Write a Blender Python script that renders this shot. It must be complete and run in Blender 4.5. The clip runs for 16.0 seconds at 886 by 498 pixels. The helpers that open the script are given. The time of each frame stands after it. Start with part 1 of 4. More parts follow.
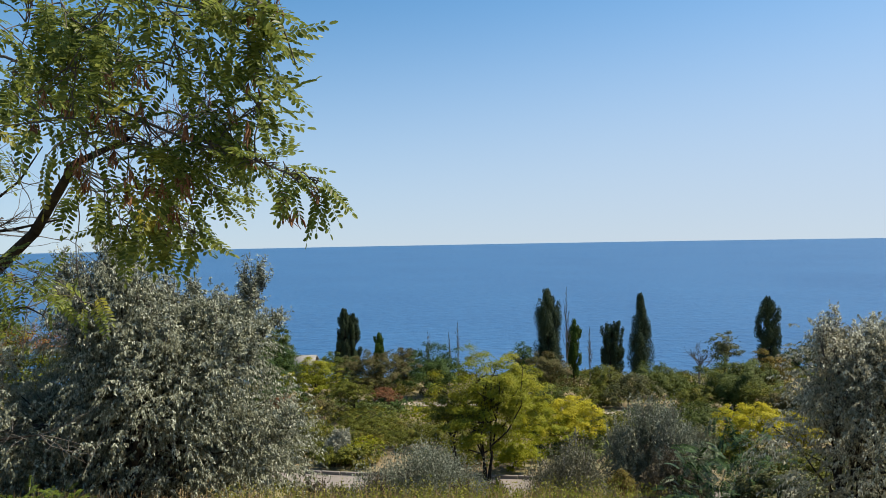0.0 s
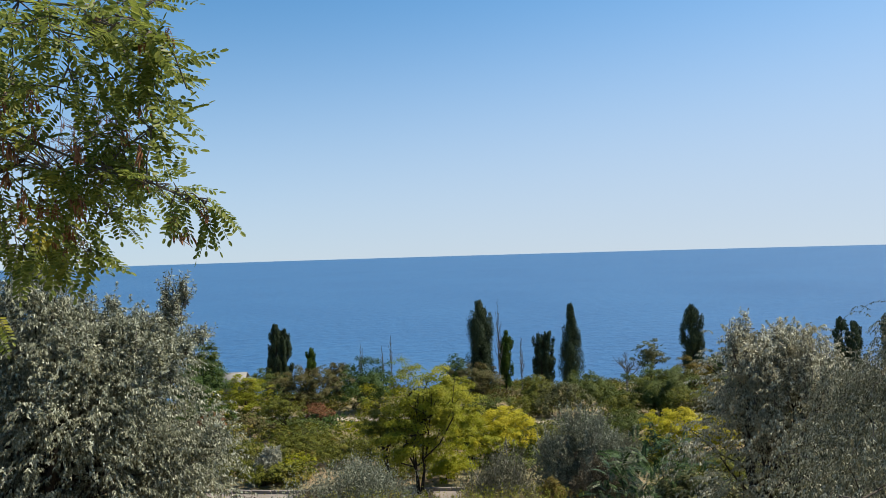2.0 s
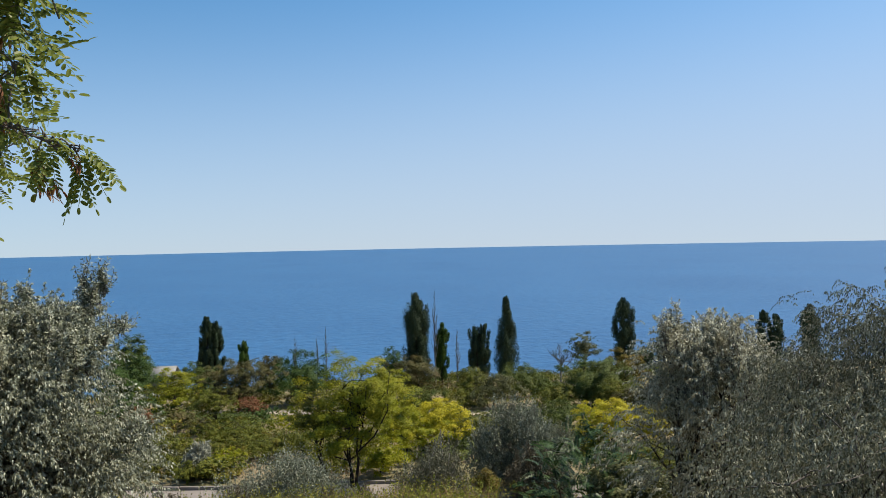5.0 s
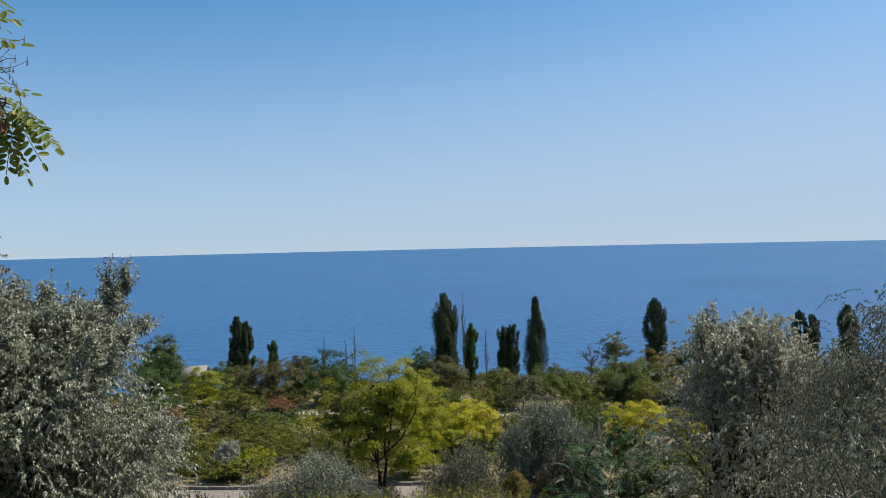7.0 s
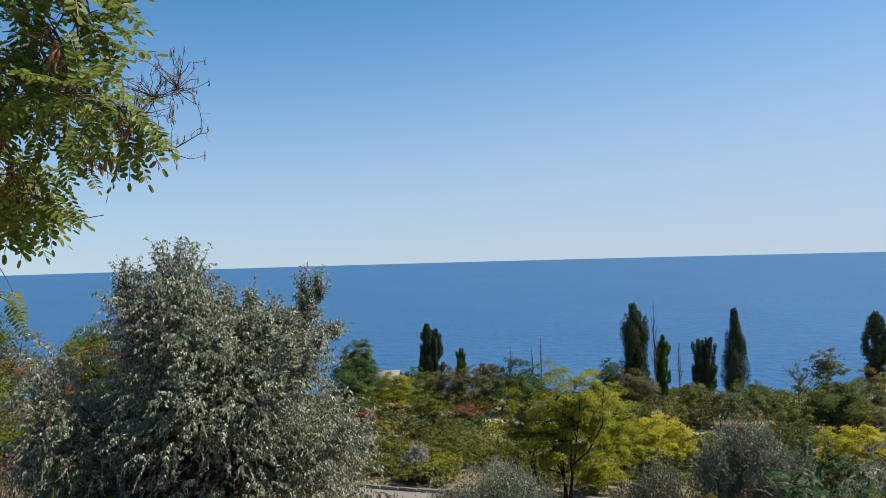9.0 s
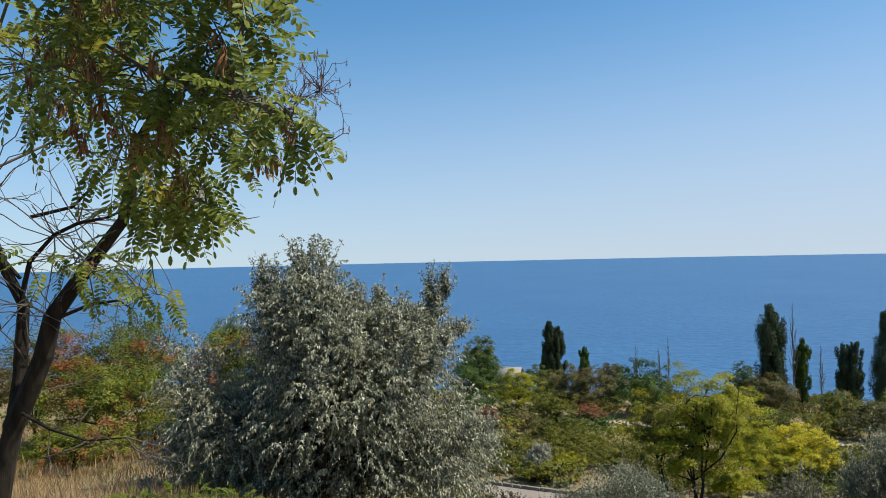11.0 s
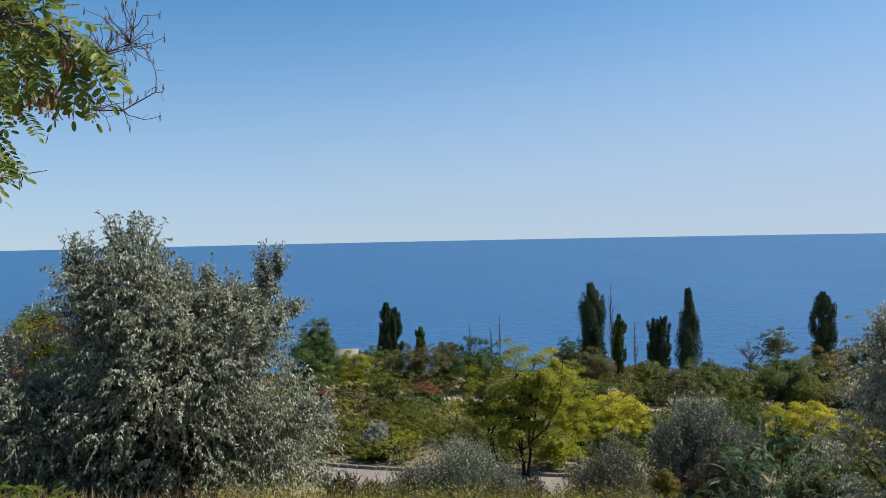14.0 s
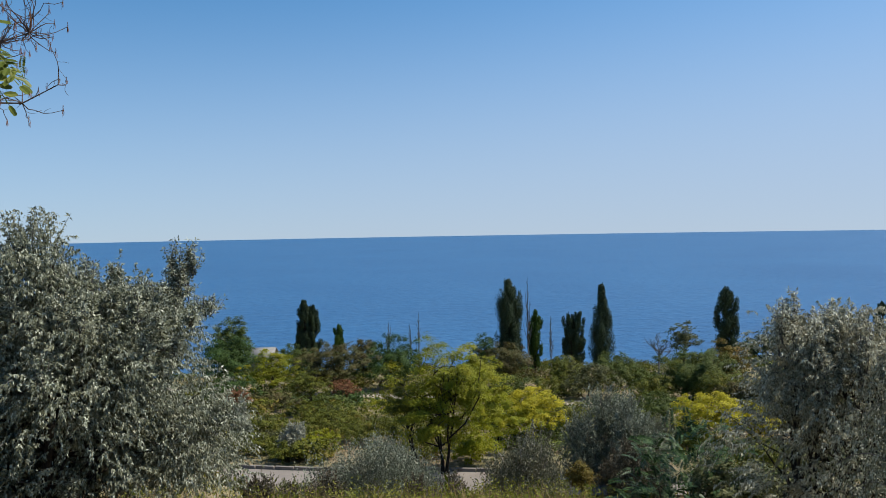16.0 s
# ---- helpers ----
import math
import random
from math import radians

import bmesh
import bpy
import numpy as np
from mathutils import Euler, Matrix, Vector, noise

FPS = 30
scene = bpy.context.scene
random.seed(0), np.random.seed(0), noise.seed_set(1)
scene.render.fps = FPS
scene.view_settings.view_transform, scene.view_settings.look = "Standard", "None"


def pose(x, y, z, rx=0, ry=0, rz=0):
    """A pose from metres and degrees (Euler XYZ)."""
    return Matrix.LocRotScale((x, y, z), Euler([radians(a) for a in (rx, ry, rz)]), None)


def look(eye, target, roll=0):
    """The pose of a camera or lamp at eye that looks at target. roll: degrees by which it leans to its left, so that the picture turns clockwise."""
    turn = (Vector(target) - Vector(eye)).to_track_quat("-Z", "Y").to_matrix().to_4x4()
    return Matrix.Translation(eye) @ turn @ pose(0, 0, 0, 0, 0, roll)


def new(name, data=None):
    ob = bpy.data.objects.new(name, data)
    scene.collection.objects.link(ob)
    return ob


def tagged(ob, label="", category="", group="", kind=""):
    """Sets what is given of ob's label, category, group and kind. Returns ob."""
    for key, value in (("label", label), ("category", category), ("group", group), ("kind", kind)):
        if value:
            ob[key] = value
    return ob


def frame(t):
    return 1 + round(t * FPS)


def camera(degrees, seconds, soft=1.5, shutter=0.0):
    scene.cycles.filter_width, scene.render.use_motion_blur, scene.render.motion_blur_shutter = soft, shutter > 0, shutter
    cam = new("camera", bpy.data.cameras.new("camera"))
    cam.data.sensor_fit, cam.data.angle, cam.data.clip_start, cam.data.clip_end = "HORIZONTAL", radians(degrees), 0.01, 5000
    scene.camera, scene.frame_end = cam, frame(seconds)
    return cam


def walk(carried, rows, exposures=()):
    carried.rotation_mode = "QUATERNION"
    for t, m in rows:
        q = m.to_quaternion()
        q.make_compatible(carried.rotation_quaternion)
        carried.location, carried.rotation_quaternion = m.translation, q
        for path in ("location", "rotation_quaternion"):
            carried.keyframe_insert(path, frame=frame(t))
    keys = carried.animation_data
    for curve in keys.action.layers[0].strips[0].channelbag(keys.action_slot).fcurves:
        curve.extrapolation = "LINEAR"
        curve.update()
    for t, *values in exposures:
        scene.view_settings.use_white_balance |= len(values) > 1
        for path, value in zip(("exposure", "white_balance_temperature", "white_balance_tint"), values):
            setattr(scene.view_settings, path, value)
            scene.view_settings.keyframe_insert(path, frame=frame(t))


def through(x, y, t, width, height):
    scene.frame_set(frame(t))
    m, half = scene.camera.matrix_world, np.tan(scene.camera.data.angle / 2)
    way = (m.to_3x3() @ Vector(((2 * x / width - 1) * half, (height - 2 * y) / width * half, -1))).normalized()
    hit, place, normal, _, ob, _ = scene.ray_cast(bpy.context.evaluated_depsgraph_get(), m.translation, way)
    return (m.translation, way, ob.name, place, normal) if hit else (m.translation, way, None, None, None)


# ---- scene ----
cam = camera(60.8, 16.0, soft=0.4)
walk(cam, [
    (0, pose(-0.000, 0.000, 1.600, 89.113, 1.057, 0.000)),
    (0.5, pose(-0.017, 0.035, 1.613, 89.482, 1.535, -1.280)),
    (1, pose(0.031, 0.022, 1.593, 89.743, 1.767, -2.727)),
    (1.5, pose(0.063, -0.116, 1.588, 90.001, 1.737, -3.891)),
    (2, pose(0.148, -0.163, 1.605, 89.976, 1.679, -5.048)),
    (2.5, pose(0.131, -0.174, 1.602, 89.899, 1.434, -6.282)),
    (3, pose(0.123, -0.195, 1.590, 89.789, 1.153, -7.852)),
    (3.5, pose(0.060, -0.317, 1.576, 89.454, 1.180, -9.306)),
    (4, pose(0.123, -0.212, 1.560, 89.308, 1.134, -9.806)),
    (6.5, pose(0.279, 0.437, 1.465, 89.420, 1.267, -9.667)),
    (7, pose(0.324, 0.500, 1.463, 89.414, 1.297, -7.614)),
    (7.5, pose(0.396, 0.621, 1.461, 89.668, 1.202, -3.514)),
    (8, pose(0.404, 0.692, 1.454, 89.793, 1.383, 0.263)),
    (8.5, pose(0.442, 0.688, 1.459, 90.255, 1.482, 3.998)),
    (9, pose(0.465, 0.681, 1.450, 90.457, 1.554, 6.533)),
    (9.5, pose(0.435, 0.701, 1.454, 90.609, 1.445, 11.961)),
    (10, pose(0.397, 0.710, 1.474, 90.716, 1.498, 15.082)),
    (12.5, pose(0.329, 0.831, 1.436, 89.871, 1.271, 15.856)),
    (13, pose(0.375, 0.824, 1.385, 89.651, 1.490, 10.256)),
    (13.5, pose(0.390, 0.812, 1.389, 89.135, 1.218, 6.152)),
    (14, pose(0.385, 0.843, 1.401, 88.809, 1.162, 3.446)),
    (14.5, pose(0.377, 0.867, 1.426, 88.458, 1.036, 1.665)),
    (15, pose(0.378, 0.890, 1.429, 88.432, 1.080, 0.006)),
    (15.5, pose(0.380, 0.863, 1.421, 88.446, 1.050, -1.431)),
    (16, pose(0.378, 0.864, 1.424, 88.448, 0.988, -2.695))
], exposures=[(0, 0.37, 6750, 10), (4, 0.37, 6750, 10), (6.5, 0.17, 6450, 10), (9, 0.24, 6500, 10), (10, 0.34, 6650, 10), (12.5, 0.34, 6600, 10), (14, 0.19, 6350, 10), (16, 0.11, 6250, 10)])

# ---- light ----
SUN_AZIMUTH, SUN_HEIGHT = 80.0, 54.0
world = bpy.data.worlds.new("sky")
scene.world = world
world.use_nodes = True
wn = world.node_tree.nodes
sky = wn.new("ShaderNodeTexSky")
sky.sky_type = "NISHITA"
sky.sun_disc = False
sky.sun_elevation = radians(SUN_HEIGHT)
sky.sun_rotation = radians(SUN_AZIMUTH)
sky.altitude = 50
sky.air_density, sky.dust_density, sky.ozone_density = 1.0, 0.3, 2.0
aim = wn.new("ShaderNodeTexCoord")
raised = wn.new("ShaderNodeVectorMath")
raised.operation = "ADD"
raised.inputs[1].default_value = (0, 0, 0.06)
even = wn.new("ShaderNodeVectorMath")
even.operation = "NORMALIZE"
world.node_tree.links.new(aim.outputs["Generated"], raised.inputs[0])
world.node_tree.links.new(raised.outputs[0], even.inputs[0])
world.node_tree.links.new(even.outputs[0], sky.inputs[0])
# summer haze: a pale colour mixed into the sky towards horizon and sun side
split = wn.new("ShaderNodeSeparateXYZ")
world.node_tree.links.new(aim.outputs["Generated"], split.inputs[0])
fade = wn.new("ShaderNodeMapRange")
fade.interpolation_type = "SMOOTHERSTEP"
fade.inputs["From Min"].default_value, fade.inputs["From Max"].default_value = -0.12, 0.435
fade.inputs["To Min"].default_value, fade.inputs["To Max"].default_value = 0.85, 0.0
tilt = wn.new("ShaderNodeMath")
tilt.operation = "MULTIPLY_ADD"
tilt.inputs[1].default_value = -0.10
world.node_tree.links.new(split.outputs[0], tilt.inputs[0])
world.node_tree.links.new(split.outputs[2], tilt.inputs[2])
world.node_tree.links.new(tilt.outputs[0], fade.inputs["Value"])
rich = wn.new("ShaderNodeHueSaturation")
rich.inputs["Saturation"].default_value = 1.2
clear = wn.new("ShaderNodeMix")
clear.data_type, clear.blend_type = "RGBA", "MULTIPLY"
clear.inputs[0].default_value = 1.0
clear.inputs[7].default_value = (0.91, 1.065, 1.08, 1)
world.node_tree.links.new(sky.outputs[0], clear.inputs[6])
world.node_tree.links.new(clear.outputs[2], rich.inputs["Color"])
hazy = wn.new("ShaderNodeMix")
hazy.data_type = "RGBA"
hazy.inputs[7].default_value = (3.62, 4.12, 5.25, 1)
world.node_tree.links.new(fade.outputs[0], hazy.inputs[0])
world.node_tree.links.new(rich.outputs[0], hazy.inputs[6])
world.node_tree.links.new(hazy.outputs[2], wn["Background"].inputs[0])
wn["Background"].inputs[1].default_value = 0.115

sun_data = bpy.data.lights.new("sun", "SUN")
sun_data.energy, sun_data.angle, sun_data.color = 6.1, radians(0.53), (1.0, 0.92, 0.78)
sun = new("sun", sun_data)
a, e = radians(SUN_AZIMUTH), radians(SUN_HEIGHT)
sun.matrix_world = look((60, -40, 80), Vector((60, -40, 80)) - Vector((math.sin(a) * math.cos(e), math.cos(a) * math.cos(e), math.sin(e))))
scene.view_settings.exposure = 0.0

# ---- materials ----
def node_mat(name):
    m = bpy.data.materials.new(name)
    m.use_nodes = True
    nt = m.node_tree
    return m, nt, nt.nodes["Principled BSDF"], nt.nodes["Material Output"]


def nd(nt, kind, **values):
    n = nt.nodes.new(kind)
    for k, v in values.items():
        n.inputs[k.replace("_", " ")].default_value = v
    return n


def ramp(nt, source, stops):
    r = nt.nodes.new("ShaderNodeValToRGB")
    while len(r.color_ramp.elements) < len(stops):
        r.color_ramp.elements.new(0.5)
    for el, (p, c) in zip(r.color_ramp.elements, stops):
        el.position, el.color = p, (*c, 1)
    nt.links.new(source, r.inputs[0])
    return r.outputs[0]


def mixed(nt, fac, a, b):
    m = nt.nodes.new("ShaderNodeMix")
    m.data_type = "RGBA"
    for sock, v in ((m.inputs[0], fac), (m.inputs[6], a), (m.inputs[7], b)):
        if isinstance(v, bpy.types.NodeSocket):
            nt.links.new(v, sock)
        elif isinstance(v, (tuple, list)):
            sock.default_value = (*v, 1)
        else:
            sock.default_value = v
    return m.outputs[2]


def leaf_mat(name, colours, patch=None, through=0.35, rough=0.55, patch_scale=0.9, patch_at=(0.55, 0.68), warm=True):
    """Leaves: colour varies leaf by leaf, with patches of another colour; thin leaves let light through."""
    m, nt, p, out = node_mat(name)
    geo = nt.nodes.new("ShaderNodeNewGeometry")
    n = len(colours) - 1
    col = ramp(nt, geo.outputs["Random Per Island"], [(i / n, c) for i, c in enumerate(colours)])
    tc = nt.nodes.new("ShaderNodeTexCoord")
    if patch:
        noise_node = nd(nt, "ShaderNodeTexNoise", Scale=patch_scale, Detail=3.0)
        nt.links.new(tc.outputs["Object"], noise_node.inputs["Vector"])
        f = ramp(nt, noise_node.outputs["Fac"], [(patch_at[0], (0, 0, 0)), (patch_at[1], (1, 1, 1))])
        col = mixed(nt, f, col, patch)
    fine = nd(nt, "ShaderNodeTexNoise", Scale=60.0, Detail=2.0)
    nt.links.new(tc.outputs["Object"], fine.inputs["Vector"])
    shade = ramp(nt, fine.outputs["Fac"], [(0.3, (0.66, 0.63, 0.53)), (0.7, (1.11, 1.08, 0.90))] if warm else [(0.3, (0.62, 0.62, 0.62)), (0.7, (1.06, 1.06, 1.06))])
    mul = nt.nodes.new("ShaderNodeMix")
    mul.data_type, mul.blend_type = "RGBA", "MULTIPLY"
    mul.inputs[0].default_value = 1.0
    nt.links.new(col, mul.inputs[6])
    nt.links.new(shade, mul.inputs[7])
    col = mul.outputs[2]
    nt.links.new(col, p.inputs["Base Color"])
    p.inputs["Roughness"].default_value = rough
    p.inputs["Specular IOR Level"].default_value = 0.12
    tr = nt.nodes.new("ShaderNodeBsdfTranslucent")
    nt.links.new(col, tr.inputs[0])
    mix = nt.nodes.new("ShaderNodeMixShader")
    mix.inputs[0].default_value = through
    nt.links.new(p.outputs[0], mix.inputs[1])
    nt.links.new(tr.outputs[0], mix.inputs[2])
    nt.links.new(mix.outputs[0], out.inputs[0])
    return m


def rough_mat(name, colours, scale, rough=0.9, bump=0.3, bump_scale=None, second=None, stretch=None):
    """Bark, soil and stone: two scales of noise colour and a bump."""
    m, nt, p, out = node_mat(name)
    tc = nt.nodes.new("ShaderNodeTexCoord")
    vec = tc.outputs["Object"]
    if stretch:
        mp = nt.nodes.new("ShaderNodeMapping")
        mp.inputs["Scale"].default_value = stretch
        nt.links.new(vec, mp.inputs[0])
        vec = mp.outputs[0]
    big = nd(nt, "ShaderNodeTexNoise", Scale=scale, Detail=5.0, Roughness=0.6)
    nt.links.new(vec, big.inputs["Vector"])
    n = len(colours) - 1
    col = ramp(nt, big.outputs["Fac"], [(0.3 + 0.4 * i / n, c) for i, c in enumerate(colours)])
    fine = nd(nt, "ShaderNodeTexNoise", Scale=bump_scale or scale * 12, Detail=6.0, Roughness=0.7)
    nt.links.new(vec, fine.inputs["Vector"])
    if second:
        f = ramp(nt, fine.outputs["Fac"], [(0.45, (0, 0, 0)), (0.62, (1, 1, 1))])
        col = mixed(nt, f, col, second)
    nt.links.new(col, p.inputs["Base Color"])
    p.inputs["Roughness"].default_value = rough
    p.inputs["Specular IOR Level"].default_value = 0.12
    b = nd(nt, "ShaderNodeBump", Strength=bump, Distance=0.05)
    nt.links.new(fine.outputs["Fac"], b.inputs["Height"])
    nt.links.new(b.outputs[0], p.inputs["Normal"])
    return m


POPLAR = leaf_mat("poplar_leaf", [(0.034, 0.052, 0.028), (0.048, 0.072, 0.036), (0.068, 0.095, 0.045)], through=0.18, warm=False)
POPLAR_LIGHT = leaf_mat("young_poplar_leaf", [(0.04, 0.08, 0.02), (0.09, 0.15, 0.03)], through=0.25)
GREEN = leaf_mat("green_leaf", [(0.055, 0.08, 0.022), (0.09, 0.125, 0.032), (0.135, 0.17, 0.045)], patch=(0.14, 0.16, 0.03), through=0.25)
DARKGREEN = leaf_mat("dark_green_leaf", [(0.03, 0.06, 0.016), (0.055, 0.10, 0.026), (0.085, 0.135, 0.035)], through=0.25)
LIME = leaf_mat("lime_leaf", [(0.16, 0.185, 0.02), (0.25, 0.28, 0.028), (0.36, 0.37, 0.038)], patch=(0.38, 0.36, 0.035), through=0.42)
OLIVEGREEN = leaf_mat("olive_green_leaf", [(0.07, 0.09, 0.016), (0.13, 0.15, 0.026), (0.21, 0.215, 0.038)], patch=(0.22, 0.18, 0.04), through=0.3)
YELLOWGREEN = leaf_mat("yellow_green_leaf", [(0.17, 0.22, 0.015), (0.27, 0.30, 0.02), (0.37, 0.37, 0.03)], patch=(0.42, 0.38, 0.03), through=0.4)
YELLOW = leaf_mat("yellow_leaf", [(0.36, 0.345, 0.03), (0.50, 0.465, 0.035), (0.58, 0.53, 0.05)], patch=(0.34, 0.37, 0.035), through=0.4, patch_at=(0.57, 0.72))
OCHRE = leaf_mat("ochre_leaf", [(0.12, 0.10, 0.025), (0.18, 0.13, 0.03), (0.14, 0.14, 0.03)], patch=(0.22, 0.14, 0.03), through=0.25)
BROWNGREEN = leaf_mat("brown_green_leaf", [(0.075, 0.075, 0.03), (0.115, 0.10, 0.042), (0.09, 0.105, 0.032)], patch=(0.14, 0.10, 0.05), through=0.2)
RUST = leaf_mat("rusty_leaf", [(0.14, 0.06, 0.035), (0.22, 0.09, 0.05), (0.14, 0.10, 0.04)], through=0.2)
GREYGREEN = leaf_mat("grey_green_leaf", [(0.055, 0.065, 0.03), (0.105, 0.116, 0.052), (0.165, 0.172, 0.085)], through=0.2)
THICKET = leaf_mat("thicket_leaf", [(0.055, 0.09, 0.015), (0.115, 0.15, 0.022), (0.24, 0.24, 0.035)], patch=(0.27, 0.105, 0.05), through=0.3, patch_scale=0.7, patch_at=(0.51, 0.58))
AILANTHUS = leaf_mat("feathery_leaf", [(0.018, 0.042, 0.012), (0.036, 0.07, 0.02), (0.085, 0.135, 0.045)], through=0.12, rough=0.45, warm=False)
SAPLING = leaf_mat("sapling_leaf", [(0.06, 0.10, 0.016), (0.10, 0.145, 0.022), (0.16, 0.20, 0.03)], through=0.35)
GREYBUSH = leaf_mat("oleaster_bush_leaf", [(0.10, 0.115, 0.075), (0.21, 0.23, 0.165), (0.38, 0.41, 0.31)], patch=(0.17, 0.155, 0.11), through=0.2, warm=False)
SILVERBUSH = leaf_mat("silver_bush_leaf", [(0.25, 0.26, 0.20), (0.37, 0.38, 0.30), (0.48, 0.48, 0.40)], through=0.2, warm=False)
GREYTWIG = leaf_mat("dry_grey_leaf", [(0.09, 0.09, 0.055), (0.17, 0.17, 0.11), (0.27, 0.265, 0.18)], through=0.12, warm=False)
GREYBROWN = leaf_mat("grey_brown_leaf", [(0.07, 0.06, 0.04), (0.13, 0.11, 0.072), (0.19, 0.165, 0.11)], through=0.12, warm=False)
SILVER = leaf_mat("silver_olive_leaf", [(0.08, 0.088, 0.048), (0.25, 0.265, 0.18), (0.62, 0.64, 0.51)], patch=(0.28, 0.29, 0.20), through=0.28, rough=0.5, warm=False)
SILVER_DULL = leaf_mat("dull_olive_leaf", [(0.14, 0.135, 0.085), (0.42, 0.41, 0.29), (0.86, 0.84, 0.67)], patch=(0.32, 0.29, 0.185), through=0.34, rough=0.5, warm=False)
WILLOWY = leaf_mat("willowy_leaf", [(0.065, 0.067, 0.038), (0.18, 0.184, 0.115), (0.48, 0.48, 0.36)], patch=(0.17, 0.155, 0.095), through=0.2, rough=0.5, warm=False)
LOCUST = leaf_mat("locust_leaf", [(0.098, 0.137, 0.028), (0.172, 0.215, 0.044), (0.290, 0.325, 0.071)], patch=(0.43, 0.37, 0.052), through=0.5, rough=0.38, patch_scale=3.0, patch_at=(0.60, 0.72), warm=False)
POD = rough_mat("pod", [(0.09, 0.04, 0.022), (0.21, 0.095, 0.05), (0.38, 0.22, 0.125)], 25, rough=0.7, bump=0.2)
HERB = leaf_mat("herb_leaf", [(0.12, 0.14, 0.025), (0.20, 0.22, 0.035), (0.31, 0.30, 0.07)], patch=(0.36, 0.29, 0.12), through=0.35, patch_scale=0.5)
STRAW = leaf_mat("dry_grass_blade", [(0.25, 0.165, 0.10), (0.36, 0.25, 0.16), (0.21, 0.16, 0.085)], patch=(0.22, 0.20, 0.08), through=0.25, patch_scale=0.5)
BARK = rough_mat("bark", [(0.014, 0.012, 0.010), (0.032, 0.026, 0.021), (0.06, 0.05, 0.04)], 6, bump=0.6, stretch=(3, 3, 0.6))
GREYBARK = rough_mat("grey_bark", [(0.08, 0.07, 0.06), (0.15, 0.135, 0.12)], 8, bump=0.4)
DEADWOOD = rough_mat("dead_wood", [(0.10, 0.09, 0.085), (0.19, 0.175, 0.165)], 8, bump=0.3)
DRYTWIG = rough_mat("dry_twig", [(0.07, 0.05, 0.045), (0.13, 0.10, 0.09)], 8, bump=0.3)
PALETWIG = rough_mat("pale_twig", [(0.25, 0.23, 0.20), (0.38, 0.36, 0.32)], 8, bump=0.2)
SOIL = rough_mat("dry_slope", [(0.16, 0.115, 0.07), (0.26, 0.20, 0.125), (0.15, 0.14, 0.06), (0.32, 0.26, 0.17)], 0.35, bump=0.7, bump_scale=9.0, second=(0.13, 0.11, 0.055))
ASPHALT = rough_mat("worn_asphalt", [(0.17, 0.15, 0.132), (0.24, 0.21, 0.185)], 0.8, bump=0.25, bump_scale=30)
SAND = rough_mat("sandy_track", [(0.27, 0.22, 0.165), (0.37, 0.32, 0.255)], 0.6, bump=0.3, bump_scale=14)
CONCRETE = rough_mat("kerb_concrete", [(0.15, 0.135, 0.12), (0.22, 0.20, 0.18)], 3, bump=0.2)
PLASTER = rough_mat("pale_plaster", [(0.22, 0.205, 0.18), (0.28, 0.26, 0.23)], 1.5, bump=0.1)
ROOFING = rough_mat("pale_roofing", [(0.17, 0.165, 0.155), (0.24, 0.235, 0.225)], 1.2, bump=0.1)


def sea_mat():
    m, nt, p, out = node_mat("sea_water")
    tc = nt.nodes.new("ShaderNodeTexCoord")
    mp = nt.nodes.new("ShaderNodeMapping")
    mp.inputs["Scale"].default_value = (1.0, 0.8, 1.0)
    nt.links.new(tc.outputs["Object"], mp.inputs[0])
    swell = nd(nt, "ShaderNodeTexNoise", Scale=0.16, Detail=4.0, Roughness=0.65)
    nt.links.new(mp.outputs[0], swell.inputs["Vector"])
    streak = nd(nt, "ShaderNodeTexNoise", Scale=0.006, Detail=4.0, Roughness=0.55)
    nt.links.new(mp.outputs[0], streak.inputs["Vector"])
    col = ramp(nt, streak.outputs["Fac"], [(0.35, (0.018, 0.079, 0.188)), (0.65, (0.025, 0.098, 0.218))])
    # light and dark of the ripples put into the colour: troughs darker, tops lighter
    wave_shading = ramp(nt, swell.outputs["Fac"], [(0.35, (0.74, 0.77, 0.8)), (0.7, (1.28, 1.25, 1.2))])
    mul = nt.nodes.new("ShaderNodeMix")
    mul.data_type, mul.blend_type = "RGBA", "MULTIPLY"
    mul.inputs[0].default_value = 1.0
    nt.links.new(col, mul.inputs[6])
    nt.links.new(wave_shading, mul.inputs[7])
    nt.links.new(mul.outputs[2], p.inputs["Base Color"])
    p.inputs["Roughness"].default_value = 0.38
    p.inputs["IOR"].default_value = 1.33
    b = nd(nt, "ShaderNodeBump", Strength=0.7, Distance=1.2)
    nt.links.new(swell.outputs["Fac"], b.inputs["Height"])
    nt.links.new(b.outputs[0], p.inputs["Normal"])
    return m


SEA = sea_mat()


